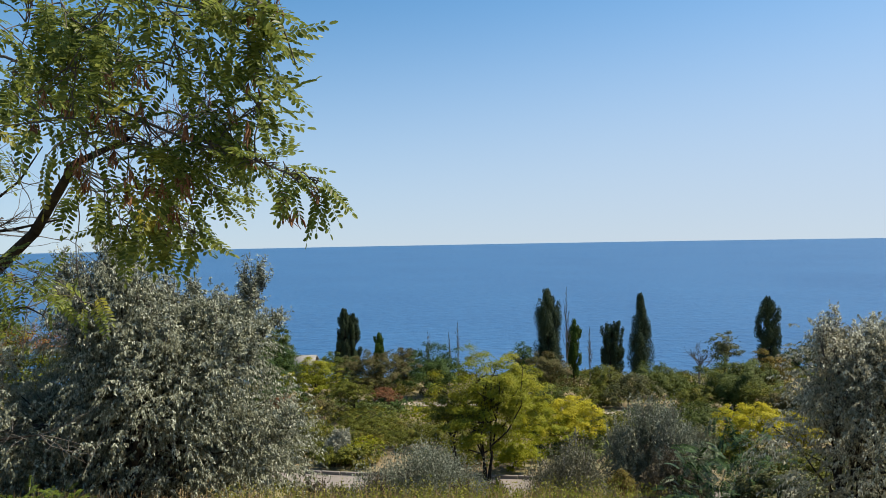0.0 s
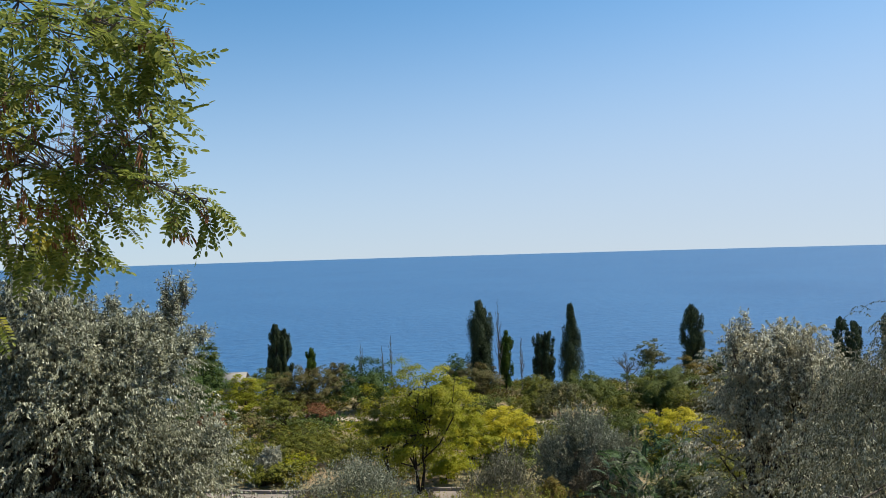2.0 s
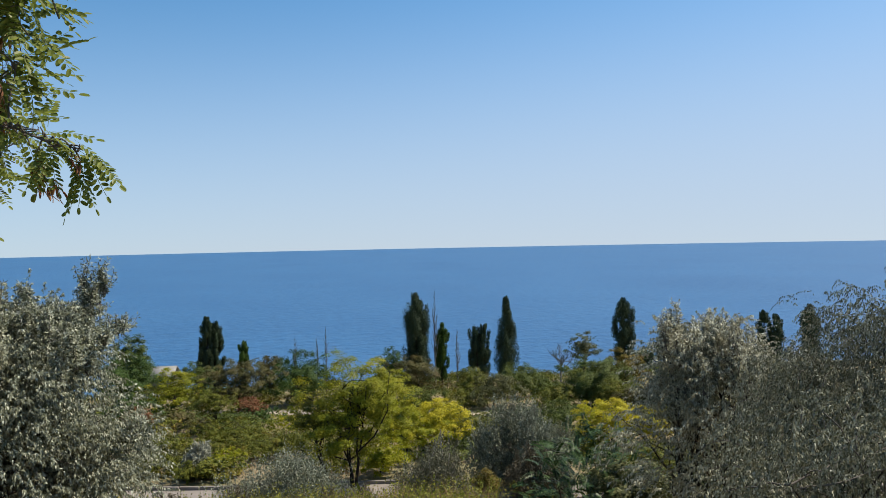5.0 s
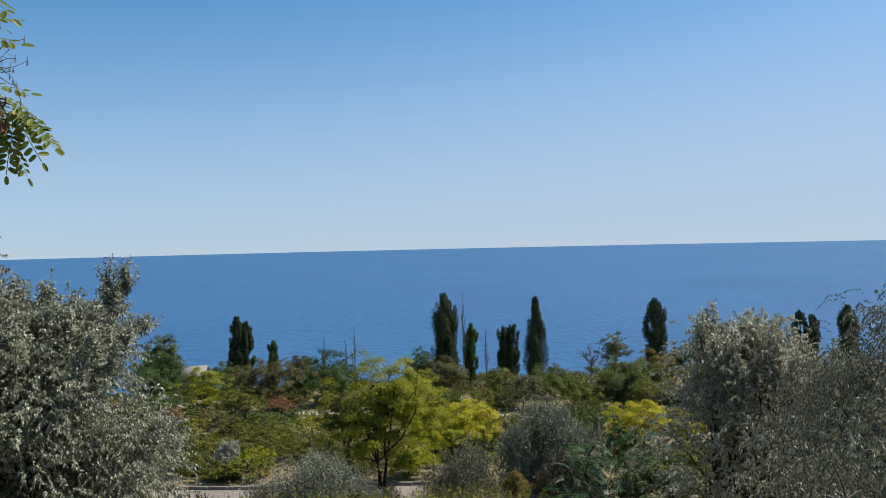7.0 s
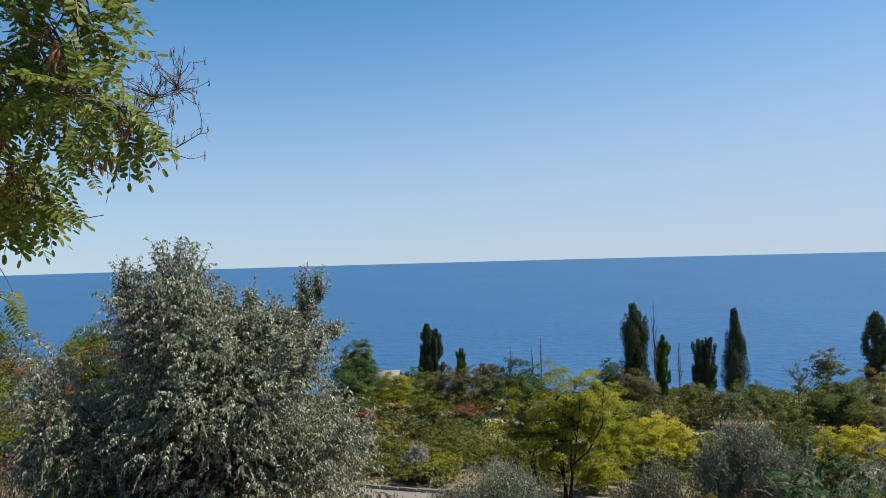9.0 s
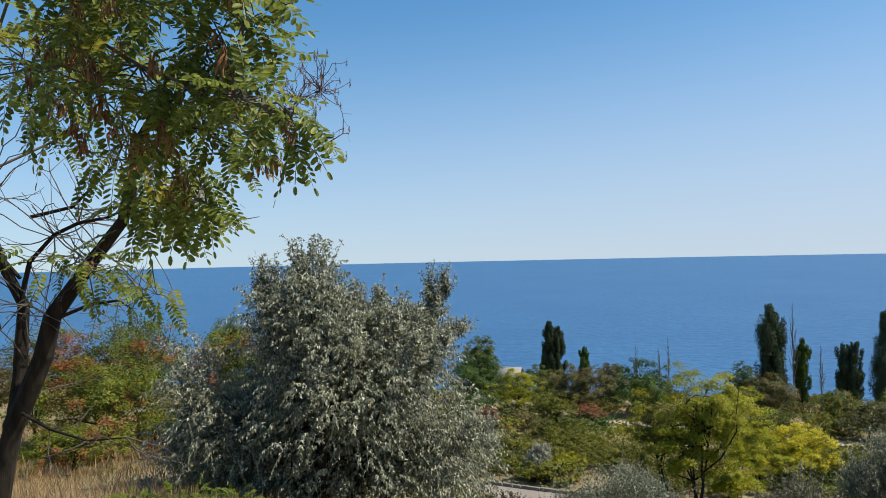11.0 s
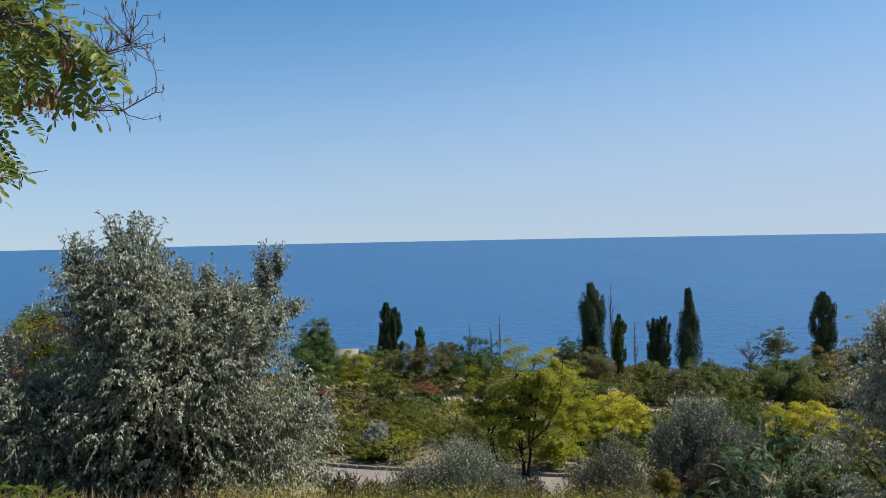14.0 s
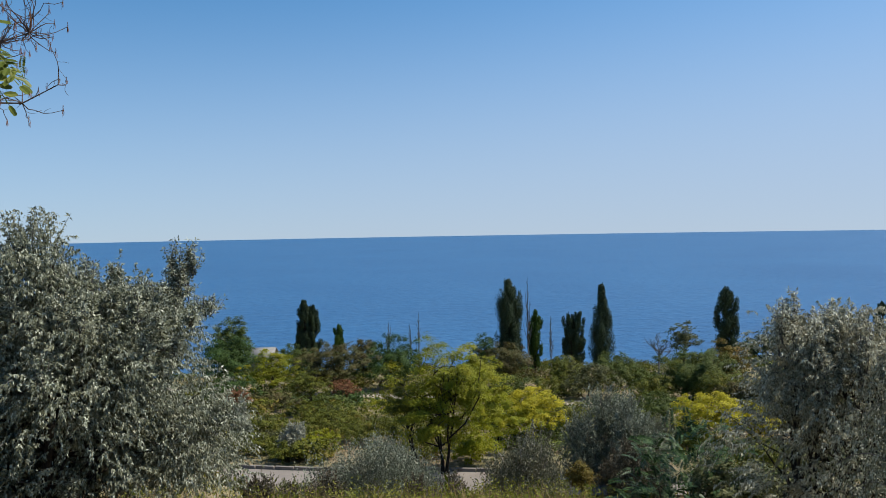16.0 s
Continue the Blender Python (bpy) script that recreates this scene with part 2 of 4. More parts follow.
# ---- building helpers ----
class Acc:
    """Collects quads and triangles for one mesh."""

    def __init__(self):
        self.v, self.f, self.t, self.n = [], [], [], 0

    def add(self, v, f):
        f = np.asarray(f, np.int64)
        f = f.reshape(-1, f.shape[-1])
        self.v.append(np.asarray(v, float).reshape(-1, 3))
        (self.f if f.shape[1] == 4 else self.t).append(f + self.n)
        self.n += len(self.v[-1])

    def mesh(self, name, mat, smooth=False):
        v = np.concatenate(self.v)
        quads = np.concatenate(self.f) if self.f else np.zeros((0, 4), np.int64)
        tris = np.concatenate(self.t) if self.t else np.zeros((0, 3), np.int64)
        loops = np.concatenate([quads.ravel(), tris.ravel()]).astype(np.int32)
        starts = np.concatenate([np.arange(len(quads)) * 4, quads.size + np.arange(len(tris)) * 3]).astype(np.int32)
        me = bpy.data.meshes.new(name)
        me.vertices.add(len(v))
        me.vertices.foreach_set("co", v.astype(np.float32).ravel())
        me.loops.add(len(loops))
        me.loops.foreach_set("vertex_index", loops)
        me.polygons.add(len(starts))
        me.polygons.foreach_set("loop_start", starts)
        if smooth:
            me.polygons.foreach_set("use_smooth", np.ones(len(starts), bool))
        me.update(calc_edges=True)
        me.materials.append(mat)
        return me


def thing(name, label, category, x, y, z, group="", kind=""):
    ob = new(name)
    ob.location = (x, y, z)
    ob.empty_display_size = 0.3
    return tagged(ob, label, category, group, kind)


def part(name, me, parent, label=""):
    ob = new(name, me)
    ob.parent = parent
    return tagged(ob, label)


def unit(v):
    return v / np.maximum(np.linalg.norm(v, axis=-1, keepdims=True), 1e-9)


def leaves(acc, pos, axis, nrm, length, width, fold=0.12, small=False):
    """Pointed leaves: one folded quad each, or one triangle each for small ones."""
    axis = unit(axis)
    side = unit(np.cross(axis, nrm))
    up = np.cross(side, axis)
    length, width = np.broadcast_to(length, len(pos))[:, None], np.broadcast_to(width, len(pos))[:, None]
    if small:
        low = pos + axis * length * 0.25
        v = np.stack([low + side * width * 0.6, pos + axis * length, low - side * width * 0.6], 1)
        acc.add(v, np.arange(len(pos) * 3).reshape(-1, 3))
        return
    mid = pos + axis * length * 0.45 + up * width * fold
    v = np.stack([pos, mid + side * width / 2, pos + axis * length, mid - side * width / 2], 1)
    acc.add(v, np.arange(len(pos) * 4).reshape(-1, 4))


def tube(acc, pts, radii, sides=6):
    """A tapered limb along a line of points."""
    pts = np.asarray(pts, float)
    radii = np.asarray(radii, float)
    t = unit(np.gradient(pts, axis=0))
    chord = np.abs(unit(pts[-1] - pts[0]))
    ref = np.tile(np.eye(3)[int(np.argmin(chord))], (len(pts), 1))
    a = unit(np.cross(t, ref))
    b = np.cross(t, a)
    ang = np.arange(sides) * 2 * np.pi / sides
    ring = pts[:, None] + radii[:, None, None] * (a[:, None] * np.cos(ang)[None, :, None] + b[:, None] * np.sin(ang)[None, :, None])
    k = len(pts)
    i, j = np.meshgrid(np.arange(k - 1), np.arange(sides), indexing="ij")
    j2 = (j + 1) % sides
    f = np.stack([i * sides + j, i * sides + j2, (i + 1) * sides + j2, (i + 1) * sides + j], -1).reshape(-1, 4)
    acc.add(ring.reshape(-1, 3), f)


def limb(rng, a, b, bend=0.15, k=7, sag=0.0):
    """A crooked line from a to b."""
    a, b = np.asarray(a, float), np.asarray(b, float)
    s = np.linspace(0, 1, k)[:, None]
    d = np.linalg.norm(b - a)
    p = a + (b - a) * s
    p += rng.normal(0, 1, 3) * bend * d * (s * (1 - s)) * 2
    p[1:-1] += rng.normal(0, bend * d * 0.12, (k - 2, 3))
    p[:, 2] += sag * d * (s * (1 - s))[:, 0] * 2
    return p


def rand_dirs(rng, n):
    return unit(rng.normal(0, 1, (n, 3)))


# ---- the lie of the land ----
PROFILE_Y = (-60, -20, 0, 5, 9, 14, 20, 27, 33, 45, 55, 75, 90, 100, 109, 118, 140, 165, 300)
PROFILE_Z = (9, 3, 0, -0.6, -1.75, -3.9, -6.2, -8.7, -10.2, -10.9, -11.5, -13.3, -15.5, -17.6, -20, -26, -42, -50, -56)


def step(a, b, v):
    v = np.clip((v - a) / (b - a), 0, 1)
    return v * v * (3 - 2 * v)


def land(x, y):
    k = step(-4, -10, x) * (1 - step(24, 36, y)) * step(3, 9, y)
    dip = 1.7 * step(1.5, 6.5, x) * step(3, 9, y) * (1 - step(20, 29, y))
    return (np.interp(y, PROFILE_Y, PROFILE_Z) - dip) * (1 - k) - 0.17 * np.clip(np.hypot(x, y), 0, 28) * k


def road_far(x):
    """Far edge of the lower road."""
    return 37.6 - 0.10 * x - 0.012 * x * np.abs(x)


def track_far(x):
    return 62.5 - 0.45 * x


xs = np.unique(np.concatenate([np.linspace(-420, -60, 25), np.linspace(-60, -24, 25), np.linspace(-24, 24, 81), np.linspace(24, 90, 45), np.linspace(90, 420, 24)]))
ys = np.unique(np.concatenate([np.linspace(-120, -6, 25), np.linspace(-6, 30, 73), np.linspace(30, 70, 61), np.linspace(70, 140, 47), np.linspace(140, 300, 25)]))
gx, gy = np.meshgrid(xs, ys)
gz = land(gx, gy)
lumps = np.array([noise.noise((px * 0.5, py * 0.5, 0)) * 0.16 + noise.noise((px * 1.7, py * 1.7, 3)) * 0.07 for px, py in zip(gx.ravel(), gy.ravel())]).reshape(gx.shape)
near_road = (np.abs(gy - road_far(gx) + 2.2) < 3.2) | (np.abs(gy - track_far(gx) + 2) < 3.0)
gz = gz + np.where(near_road, -0.06, lumps)
acc = Acc()
nx, ny = len(xs), len(ys)
i, j = np.meshgrid(np.arange(ny - 1), np.arange(nx - 1), indexing="ij")
acc.add(np.stack([gx, gy, gz], -1), np.stack([i * nx + j, i * nx + j + 1, (i + 1) * nx + j + 1, (i + 1) * nx + j], -1))
tagged(new("ground", acc.mesh("ground", SOIL, True)), "dry grassy hillside falling in terraces to the sea", "ground", kind="structure")

bm = bmesh.new()
bmesh.ops.create_circle(bm, cap_ends=True, segments=256, radius=4900)
me = bpy.data.meshes.new("water")
bm.to_mesh(me)
bm.free()
me.materials.append(SEA)
water = tagged(new("water", me), "calm blue open sea under a clear sky", "sea", kind="structure")
water.location = (0, 0, -48)


def strip(name, label, far, width, x0, x1, lift, mat):
    acc = Acc()
    sx = np.linspace(x0, x1, int((x1 - x0) / 0.7))
    across = np.linspace(0, width, 7)
    px = np.repeat(sx[:, None], 7, 1)
    py = far(px) - across[None, :]
    pz = land(px, py) + lift
    n = len(sx)
    i, j = np.meshgrid(np.arange(n - 1), np.arange(6), indexing="ij")
    acc.add(np.stack([px, py, pz], -1), np.stack([i * 7 + j, i * 7 + j + 1, (i + 1) * 7 + j + 1, (i + 1) * 7 + j], -1)[..., ::-1])
    return tagged(new(name, acc.mesh(name, mat, True)), label, "road", kind="structure")


road = strip("road", "worn pale asphalt lane with a concrete kerb", road_far, 3.6, -30, 34, 0.03, ASPHALT)
strip("track", "pale sandy track between the shrubs", track_far, 2.6, -34, 40, 0.03, SAND)


# ---- kinds of plant ----
def crown_tree(label, category, x, y, top, r, mat, seed=0, gap=0.0, trunk_show=0.08, stems=1, leaf=None, rough=1.0, limbs=14, spread=1.36, most=30000):
    """A broad-leaved tree or bush: billowing lobes made of flat sprays of leaves."""
    rng = np.random.default_rng(seed)
    z0 = float(land(x, y)) - 0.05
    height = top - z0
    dist = math.hypot(x, y)
    low = height * trunk_show
    cz, rz = (height * 1.0 + low) / 2, (height - low) / 2
    name = {"shrub": "shrub", "bush": "bush", "thicket": "thicket"}.get(category, "tree")
    t = thing(name, label, category, x, y, z0, "scrub on the terraces" if most < 3000 else "thickets on the slope" if category == "thicket" else "")
    size = leaf or 0.0023 * dist
    r *= spread
    box = np.array([r, r, rz])
    area = math.pi * r * rz
    n_leaf = (1 - 0.45 * gap) * 4.6 * area / (0.5 * size * size * 0.62) * rough
    if n_leaf > most:
        size *= min(1.35, math.sqrt(n_leaf / most))
    n_leaf = int(min(most, n_leaf))
    # lobes that make up the crown
    n_lobe = int(rng.integers(7, 12))
    ld = rand_dirs(rng, n_lobe)
    ld[:, 2] = ld[:, 2] * 0.95
    lc = ld * box * rng.uniform(0.38, 0.66, (n_lobe, 1))
    lc[0] = np.array([rng.normal(0, 0.15), rng.normal(0, 0.15), 0.42]) * box
    ls = rng.uniform(0.38, 0.60, (n_lobe, 1)) * box
    # sprays on the lobes
    n_clump = int((70 + 80 * min(2.2, rz / r) * rough) * (1 - 0.35 * gap))
    own = rng.integers(0, n_lobe, n_clump)
    d = rand_dirs(rng, n_clump)
    d[:, 2] = d[:, 2] * 0.9 + 0.18
    c = lc[own] + unit(d) * ls[own] * rng.uniform(0.6, 1.05, (n_clump, 1))
    reach = np.linalg.norm(c / box, axis=1)
    c /= np.maximum(1, reach / 1.03)[:, None]
    c[:, 2] += cz
    csize = rng.uniform(0.10, 0.20, n_clump) * math.sqrt(r * rz)
    flat = 0.42 if gap > 0.1 else 0.62
    out = unit((c - np.array([0, 0, cz])) / box)
    which = rng.integers(0, n_clump, n_leaf)
    ball = rand_dirs(rng, n_leaf)
    off = ball * (rng.random(n_leaf) ** 0.5)[:, None] * csize[which][:, None]
    off[:, 2] = off[:, 2] * flat - 0.25 * np.hypot(off[:, 0], off[:, 1])
    pos = c[which] + off
    core = rng.random(n_leaf) < 0.2 * (1 - gap)
    inner = rand_dirs(rng, n_leaf) * (rng.random(n_leaf) ** 0.4)[:, None] * box * 0.66
    pos[core] = inner[core] + np.array([0, 0, cz])
    pos[:, 2] = np.clip(pos[:, 2], 0.05, height + 0.02 * np.sin(which))
    nrm = unit(out[which] * 0.55 + ball * 0.35 + np.array([0, 0, 0.75]) + rng.normal(0, 0.38, (n_leaf, 3)))
    axis = np.cross(nrm, rng.normal(0, 1, (n_leaf, 3)))
    acc = Acc()
    leaves(acc, pos, axis, nrm, size * rng.uniform(0.7, 1.35, n_leaf), size * 0.62 * rng.uniform(0.7, 1.2, n_leaf), small=size < 0.0045 * dist)
    wood = Acc()
    base_r = 0.012 * height + 0.02
    tops = []
    for s in range(stems):
        lean = rng.normal(0, 0.10 * r * (stems > 1) + 0.04 * r, 2)
        root = np.array([rng.normal(0, 0.12 * (stems > 1)), rng.normal(0, 0.12 * (stems > 1)), -0.15])
        end = np.array([lean[0] * 2, lean[1] * 2, cz + rz * 0.3])
        line = limb(rng, root, end, 0.08, 9)
        tube(wood, line, np.linspace(base_r / stems ** 0.4, base_r * 0.25, 9))
        tops.append(line)
    for k in rng.permutation(n_clump)[:limbs]:
        line = tops[int(rng.integers(stems))]
        start = line[int(rng.integers(3, 7))]
        tube(wood, limb(rng, start, c[k], 0.2, 6, 0.1), np.linspace(base_r * 0.4, base_r * 0.08, 6), 5)
    part("trunk", wood.mesh("trunk", BARK, True), t)
    part("crown", acc.mesh("crown", mat), t)
    return t


def poplar(label, category, x, y, top, r, mat, seed=0, tops=1, taper=0.7):
    """A columnar poplar: steep strands of small leaves round one or more leaders."""
    rng = np.random.default_rng(100 + seed)
    z0 = float(land(x, y)) - 0.05
    height = top - z0
    t = thing("poplar", label, category, x, y, z0, "poplars near the cliff")
    size = 0.00175 * math.hypot(x, y)
    r *= 1.27
    acc, wood = Acc(), Acc()
    for k in range(tops):
        ht = height * (1.0 if k == 0 else rng.uniform(0.9, 0.985))
        cx, cy = (0, 0) if tops == 1 else rng.uniform(-0.42, 0.42, 2) * r
        if tops == 2:
            cx = (-0.38, 0.42)[k] * r
        w = r * (1.0 if tops == 1 else 0.66)
        n = int(58 * ht / 8 * (1.3 if tops == 1 else 1.0))
        s = rng.random(n)
        prof = np.minimum(1, (1 - s) * (4.5 if taper < 0.8 else 1.35) + (0.16 if taper < 0.8 else 0.08)) * (0.72 + 0.28 * np.minimum(1, s * 3))
        ang = rng.uniform(0, 6.283, n)
        rr = w * prof * rng.uniform(0.3, 0.96, n)
        c = np.stack([cx + rr * np.cos(ang), cy + rr * np.sin(ang), ht * (0.10 + 0.84 * s)], -1)
        lean = np.stack([np.cos(ang), np.sin(ang)], -1) * 0.10
        m = 190
        which = np.repeat(np.arange(n), m)
        ball = rand_dirs(rng, n * m) * (rng.random(n * m) ** 0.4)[:, None]
        sc = (0.15 + 0.13 * prof[which]) * w
        pos = c[which] + ball * np.stack([sc, sc, sc * 2.9], -1)
        pos[:, :2] += lean[which] * (ball[:, 2] * sc * 2.9)[:, None]
        pos[:, 2] = np.minimum(pos[:, 2], ht + 0.1 * np.sin(which))
        nrm = unit(ball * np.array([1, 1, 0.4]) * 1.1 + np.stack([np.cos(ang), np.sin(ang), ang * 0], -1)[which] * 0.6 + rng.normal(0, 0.4, ball.shape))
        axis = np.cross(nrm, rng.normal(0, 1, ball.shape))
        leaves(acc, pos, axis, nrm, size * rng.uniform(0.7, 1.3, len(pos)), size * 0.8, small=True)
        tube(wood, limb(rng, (cx * 0.3, cy * 0.3, -0.1), (cx, cy, ht * 0.95), 0.01, 8), np.linspace(0.16, 0.02, 8))
        for q in range(24):
            b = c[q % n]
            tube(wood, limb(rng, (cx, cy, max(0.3, b[2] - ht * 0.15)), b, 0.1, 4), (0.04, 0.03, 0.02, 0.01), 4)
    part("trunk", wood.mesh("trunk", BARK, True), t)
    part("crown", acc.mesh("crown", mat), t)
    return t


def fork(rng, acc, a, d, length, radius, depth, spread, up):
    """A limb that divides again and again into twigs."""
    k = 5
    pts = [np.array(a, float)]
    for s in range(k):
        d = unit(d + rng.normal(0, 0.2, 3) + np.array([0, 0, up]))
        pts.append(pts[-1] + d * length / k)
    tube(acc, pts, np.linspace(radius, radius * 0.55, k + 1), 5)
    if depth:
        for s in range(3 + (depth > 1)):
            q = pts[int(rng.integers(2, k + 1))]
            fork(rng, acc, q, unit(d + rng.normal(0, spread, 3)), length * rng.uniform(0.5, 0.75), radius * 0.5, depth - 1, spread, up)


def bare_tree(label, category, x, y, top, r, mat, seed=0, upright=False):
    rng = np.random.default_rng(200 + seed)
    z0 = float(land(x, y)) - 0.05
    height = top - z0
    t = thing("bare_tree", label, category, x, y, z0, "leafless saplings" if upright else "")
    wood, twigs = Acc(), Acc()
    if upright:
        line = limb(rng, (0, 0, -0.1), (0, 0, height), 0.015, 12)
        tube(wood, line, np.linspace(0.07, 0.010, 12))
        for k in range(3):
            an = rng.uniform(0, 6.283)
            side = line[4 + k] + np.array([math.cos(an) * r * 0.5, math.sin(an) * r * 0.5, height * rng.uniform(0.25, 0.45)])
            tube(wood, limb(rng, line[4 + k], side, 0.06, 7), np.linspace(0.04, 0.012, 7), 5)
        for k in range(34):
            s = rng.uniform(0.3, 0.95)
            a = line[int(s * 11)]
            an = rng.uniform(0, 6.283)
            l = height * rng.uniform(0.06, 0.2) * (1.15 - s)*1.6
            b = a + np.array([math.cos(an) * min(r, l * 0.3), math.sin(an) * min(r, l * 0.3), l])
            tube(twigs, limb(rng, a, b, 0.06, 5), np.linspace(0.02, 0.009, 5), 4)
    else:
        tube(wood, limb(rng, (0, 0, -0.1), (0, 0, height * 0.55), 0.05, 6), np.linspace(0.12, 0.06, 6))
        for k in range(9):
            an = k * 2.4
            fork(rng, twigs, (0, 0, height * rng.uniform(0.35, 0.55)), unit(np.array([math.cos(an) * 0.6, math.sin(an) * 0.6, 0.8])), height * 0.24, 0.05, 2, 0.4, 0.04)
    part("trunk", wood.mesh("trunk", mat, True), t)
    tagged(part("branchwork", twigs.mesh("branchwork", mat, True), t), kind="stuff")
    return t


def grey_bush(label, category, x, y, top, r, mat, seed=0, twigs=8, thin=1.0):
    rng = np.random.default_rng(300 + seed)
    z0 = float(land(x, y)) - 0.05
    height = top - z0
    t = thing("bush", label, category, x, y, z0, "dry scrub beside the lane" if thin < 0.3 else "")
    dist = math.hypot(x, y)
    size = 0.0034 * dist
    n = int((520 + 420 * r) * thin)
    box = np.array([r, r, height])
    lobe = rand_dirs(rng, 20)
    lobe[:, 2] = np.abs(lobe[:, 2]) * 0.8 + 0.25
    lobe *= rng.uniform(0.55, 0.78, (20, 1))
    wide = rng.uniform(0.26, 0.4, 20)
    own = rng.integers(0, 20, n)
    d = rand_dirs(rng, n)
    d[:, 2] = d[:, 2] * 0.8 + 0.25
    end = (lobe[own] + unit(d) * (wide[own] * rng.uniform(0.7, 1.05, n))[:, None]) * box
    end[:, 2] *= 0.82 + 0.22 * np.sin(2.3 * np.arctan2(end[:, 1], end[:, 0]) + seed) * np.hypot(end[:, 0], end[:, 1]) / r
    end[:, 2] = np.clip(end[:, 2], 0.12, height)
    way = unit(unit(d) * 0.5 + np.array([0, 0, 0.85]) + rng.normal(0, 0.25, (n, 3)))
    m = 26
    s = (rng.uniform(-1, 0.3, (n, m)) + rng.choice((0.0, 1.0), (n, 1), p=(0.7, 0.3)) * rng.random((n, m)))[..., None]
    run = 0.30 * min(height, r)
    pos = (end[:, None] + way[:, None] * s * run + rng.normal(0, 0.013 * r, (n, m, 3))).reshape(-1, 3)
    axis = unit(np.repeat(way, m, 0) + rng.normal(0, 0.5, (n * m, 3)))
    fill = rng.random(n * m) < 0.2
    inside = rand_dirs(rng, n * m) * (rng.random((n * m, 1)) ** 0.4) * box * 0.72
    inside[:, 2] = np.abs(inside[:, 2])
    pos[fill] = inside[fill]
    pos[:, 2] = np.maximum(pos[:, 2], 0.03)
    acc, wood = Acc(), Acc()
    leaves(acc, pos, axis, unit(rand_dirs(rng, n * m) + np.array([0.3, -0.3, 0.6])), size * rng.uniform(0.7, 1.3, n * m), size * 0.42, small=True)
    for k in range(40 if thin > 0.6 else 14):
        tube(wood, limb(rng, (rng.normal(0, 0.1), rng.normal(0, 0.1), -0.1), end[k], 0.15, 6), np.linspace(0.03, 0.008, 6), 4)
    part("stem", wood.mesh("stem", GREYBARK, True), t)
    part("foliage", acc.mesh("foliage", mat), t)
    if twigs > 20:
        pale = Acc()
        for k in range(twigs):
            e = end[int(rng.integers(n))] * np.array([0.9, 0.9, rng.uniform(0.95, 1.1)])
            tube(pale, limb(rng, e * np.array([0.35, 0.35, 0.25]), e, 0.14, 6), np.linspace(0.028, 0.012, 6), 4)
        tagged(part("dead_twigwork", pale.mesh("dead_twigwork", PALETWIG, True), t), "bare pale dry twigs", kind="stuff")
    return t


def pinnate_bush(label, category, x, y, top, r, mat, seed=0, size=0.5):
    """Long feather-like leaves, each a rib with pairs of leaflets."""
    rng = np.random.default_rng(400 + seed)
    z0 = float(land(x, y)) - 0.05
    height = top - z0
    t = thing("sapling" if category == "sapling" else "bush", label, category, x, y, z0, "locust saplings in the grass" if category == "sapling" else "")
    n = 1100 if size > 0.3 else 240
    d = rand_dirs(rng, n)
    d[:, 2] = np.abs(d[:, 2])
    c = d * rng.uniform(0.2, 0.95, n)[:, None] ** 0.6 * np.array([r, r, height])
    c[:, 2] = np.clip(c[:, 2], 0.1, height)
    way = unit(unit(c * np.array([1, 1, 0.5])) + rng.normal(0, 0.5, (n, 3)) + np.array([0, 0, 0.1]))
    nrm = unit(np.array([0, 0, 1.0]) + rng.normal(0, 0.35, (n, 3)))
    side = unit(np.cross(way, nrm))
    acc, wood = Acc(), Acc()
    ln = size * rng.uniform(0.7, 1.25, n)
    for k in range(9):
        s = 0.15 + 0.85 * k / 8
        droop = np.array([0, 0, -0.35]) * (s * s)
        p = c + (way * s + droop) * ln[:, None]
        for sg in (-1, 1):
            leaves(acc, p, unit(side * sg + way * 0.45 - np.array([0, 0, 0.15])), nrm, ln * 0.26 * (1.1 - 0.5 * s), ln * 0.10)
    for k in range(16):
        tube(wood, limb(rng, (rng.normal(0, 0.08), rng.normal(0, 0.08), -0.1), c[k], 0.12, 6), np.linspace(0.05 * size * 1.6, 0.012 * size, 6), 5)
    part("stem", wood.mesh("stem", BARK, True), t)
    part("foliage", acc.mesh("foliage", mat), t)
    return t


def spire(rng, acc, shoots, c, w, hh, leaf):
    """A loose upright spray: a few thin shoots with short side twigs and narrow leaves."""
    for k in range(int(8 + 30 * w)):
        a = c + np.array([rng.normal(0, 0.25 * w), rng.normal(0, 0.25 * w), -hh * rng.uniform(0.9, 1.3)])
        b = c + np.array([rng.normal(0, 0.6 * w), rng.normal(0, 0.6 * w), hh * rng.uniform(-0.3, 1.0)])
        line = limb(rng, a, b, 0.10, 8)
        tube(shoots, line, np.linspace(0.010, 0.003, 8), 4)
        n = int(26 + 64 * hh)
        u = rng.uniform(0.12, 1.0, n) * 6.999
        q = np.minimum(u.astype(int), 6)
        f = (u - q)[:, None]
        pos = line[q] * (1 - f) + line[q + 1] * f
        out = unit(rng.normal(0, 1, (n, 3)) * np.array([1, 1, 0.35]) + np.array([0, 0, 0.35]))
        pos = pos + out * (rng.uniform(0, 1, n) ** 1.5 * 0.13 * (1.15 - u / 7))[:, None]
        axis = unit(out * 0.7 + np.array([0, 0, -0.15]) + rng.normal(0, 0.5, (n, 3)))
        nrm = unit(np.array([0.35, -0.35, 0.6]) + rng.normal(0, 0.5, (n, 3)))
        leaves(acc, pos, axis, nrm, leaf * rng.uniform(0.7, 1.25, n), leaf * 0.32 * rng.uniform(0.8, 1.2, n), small=True)


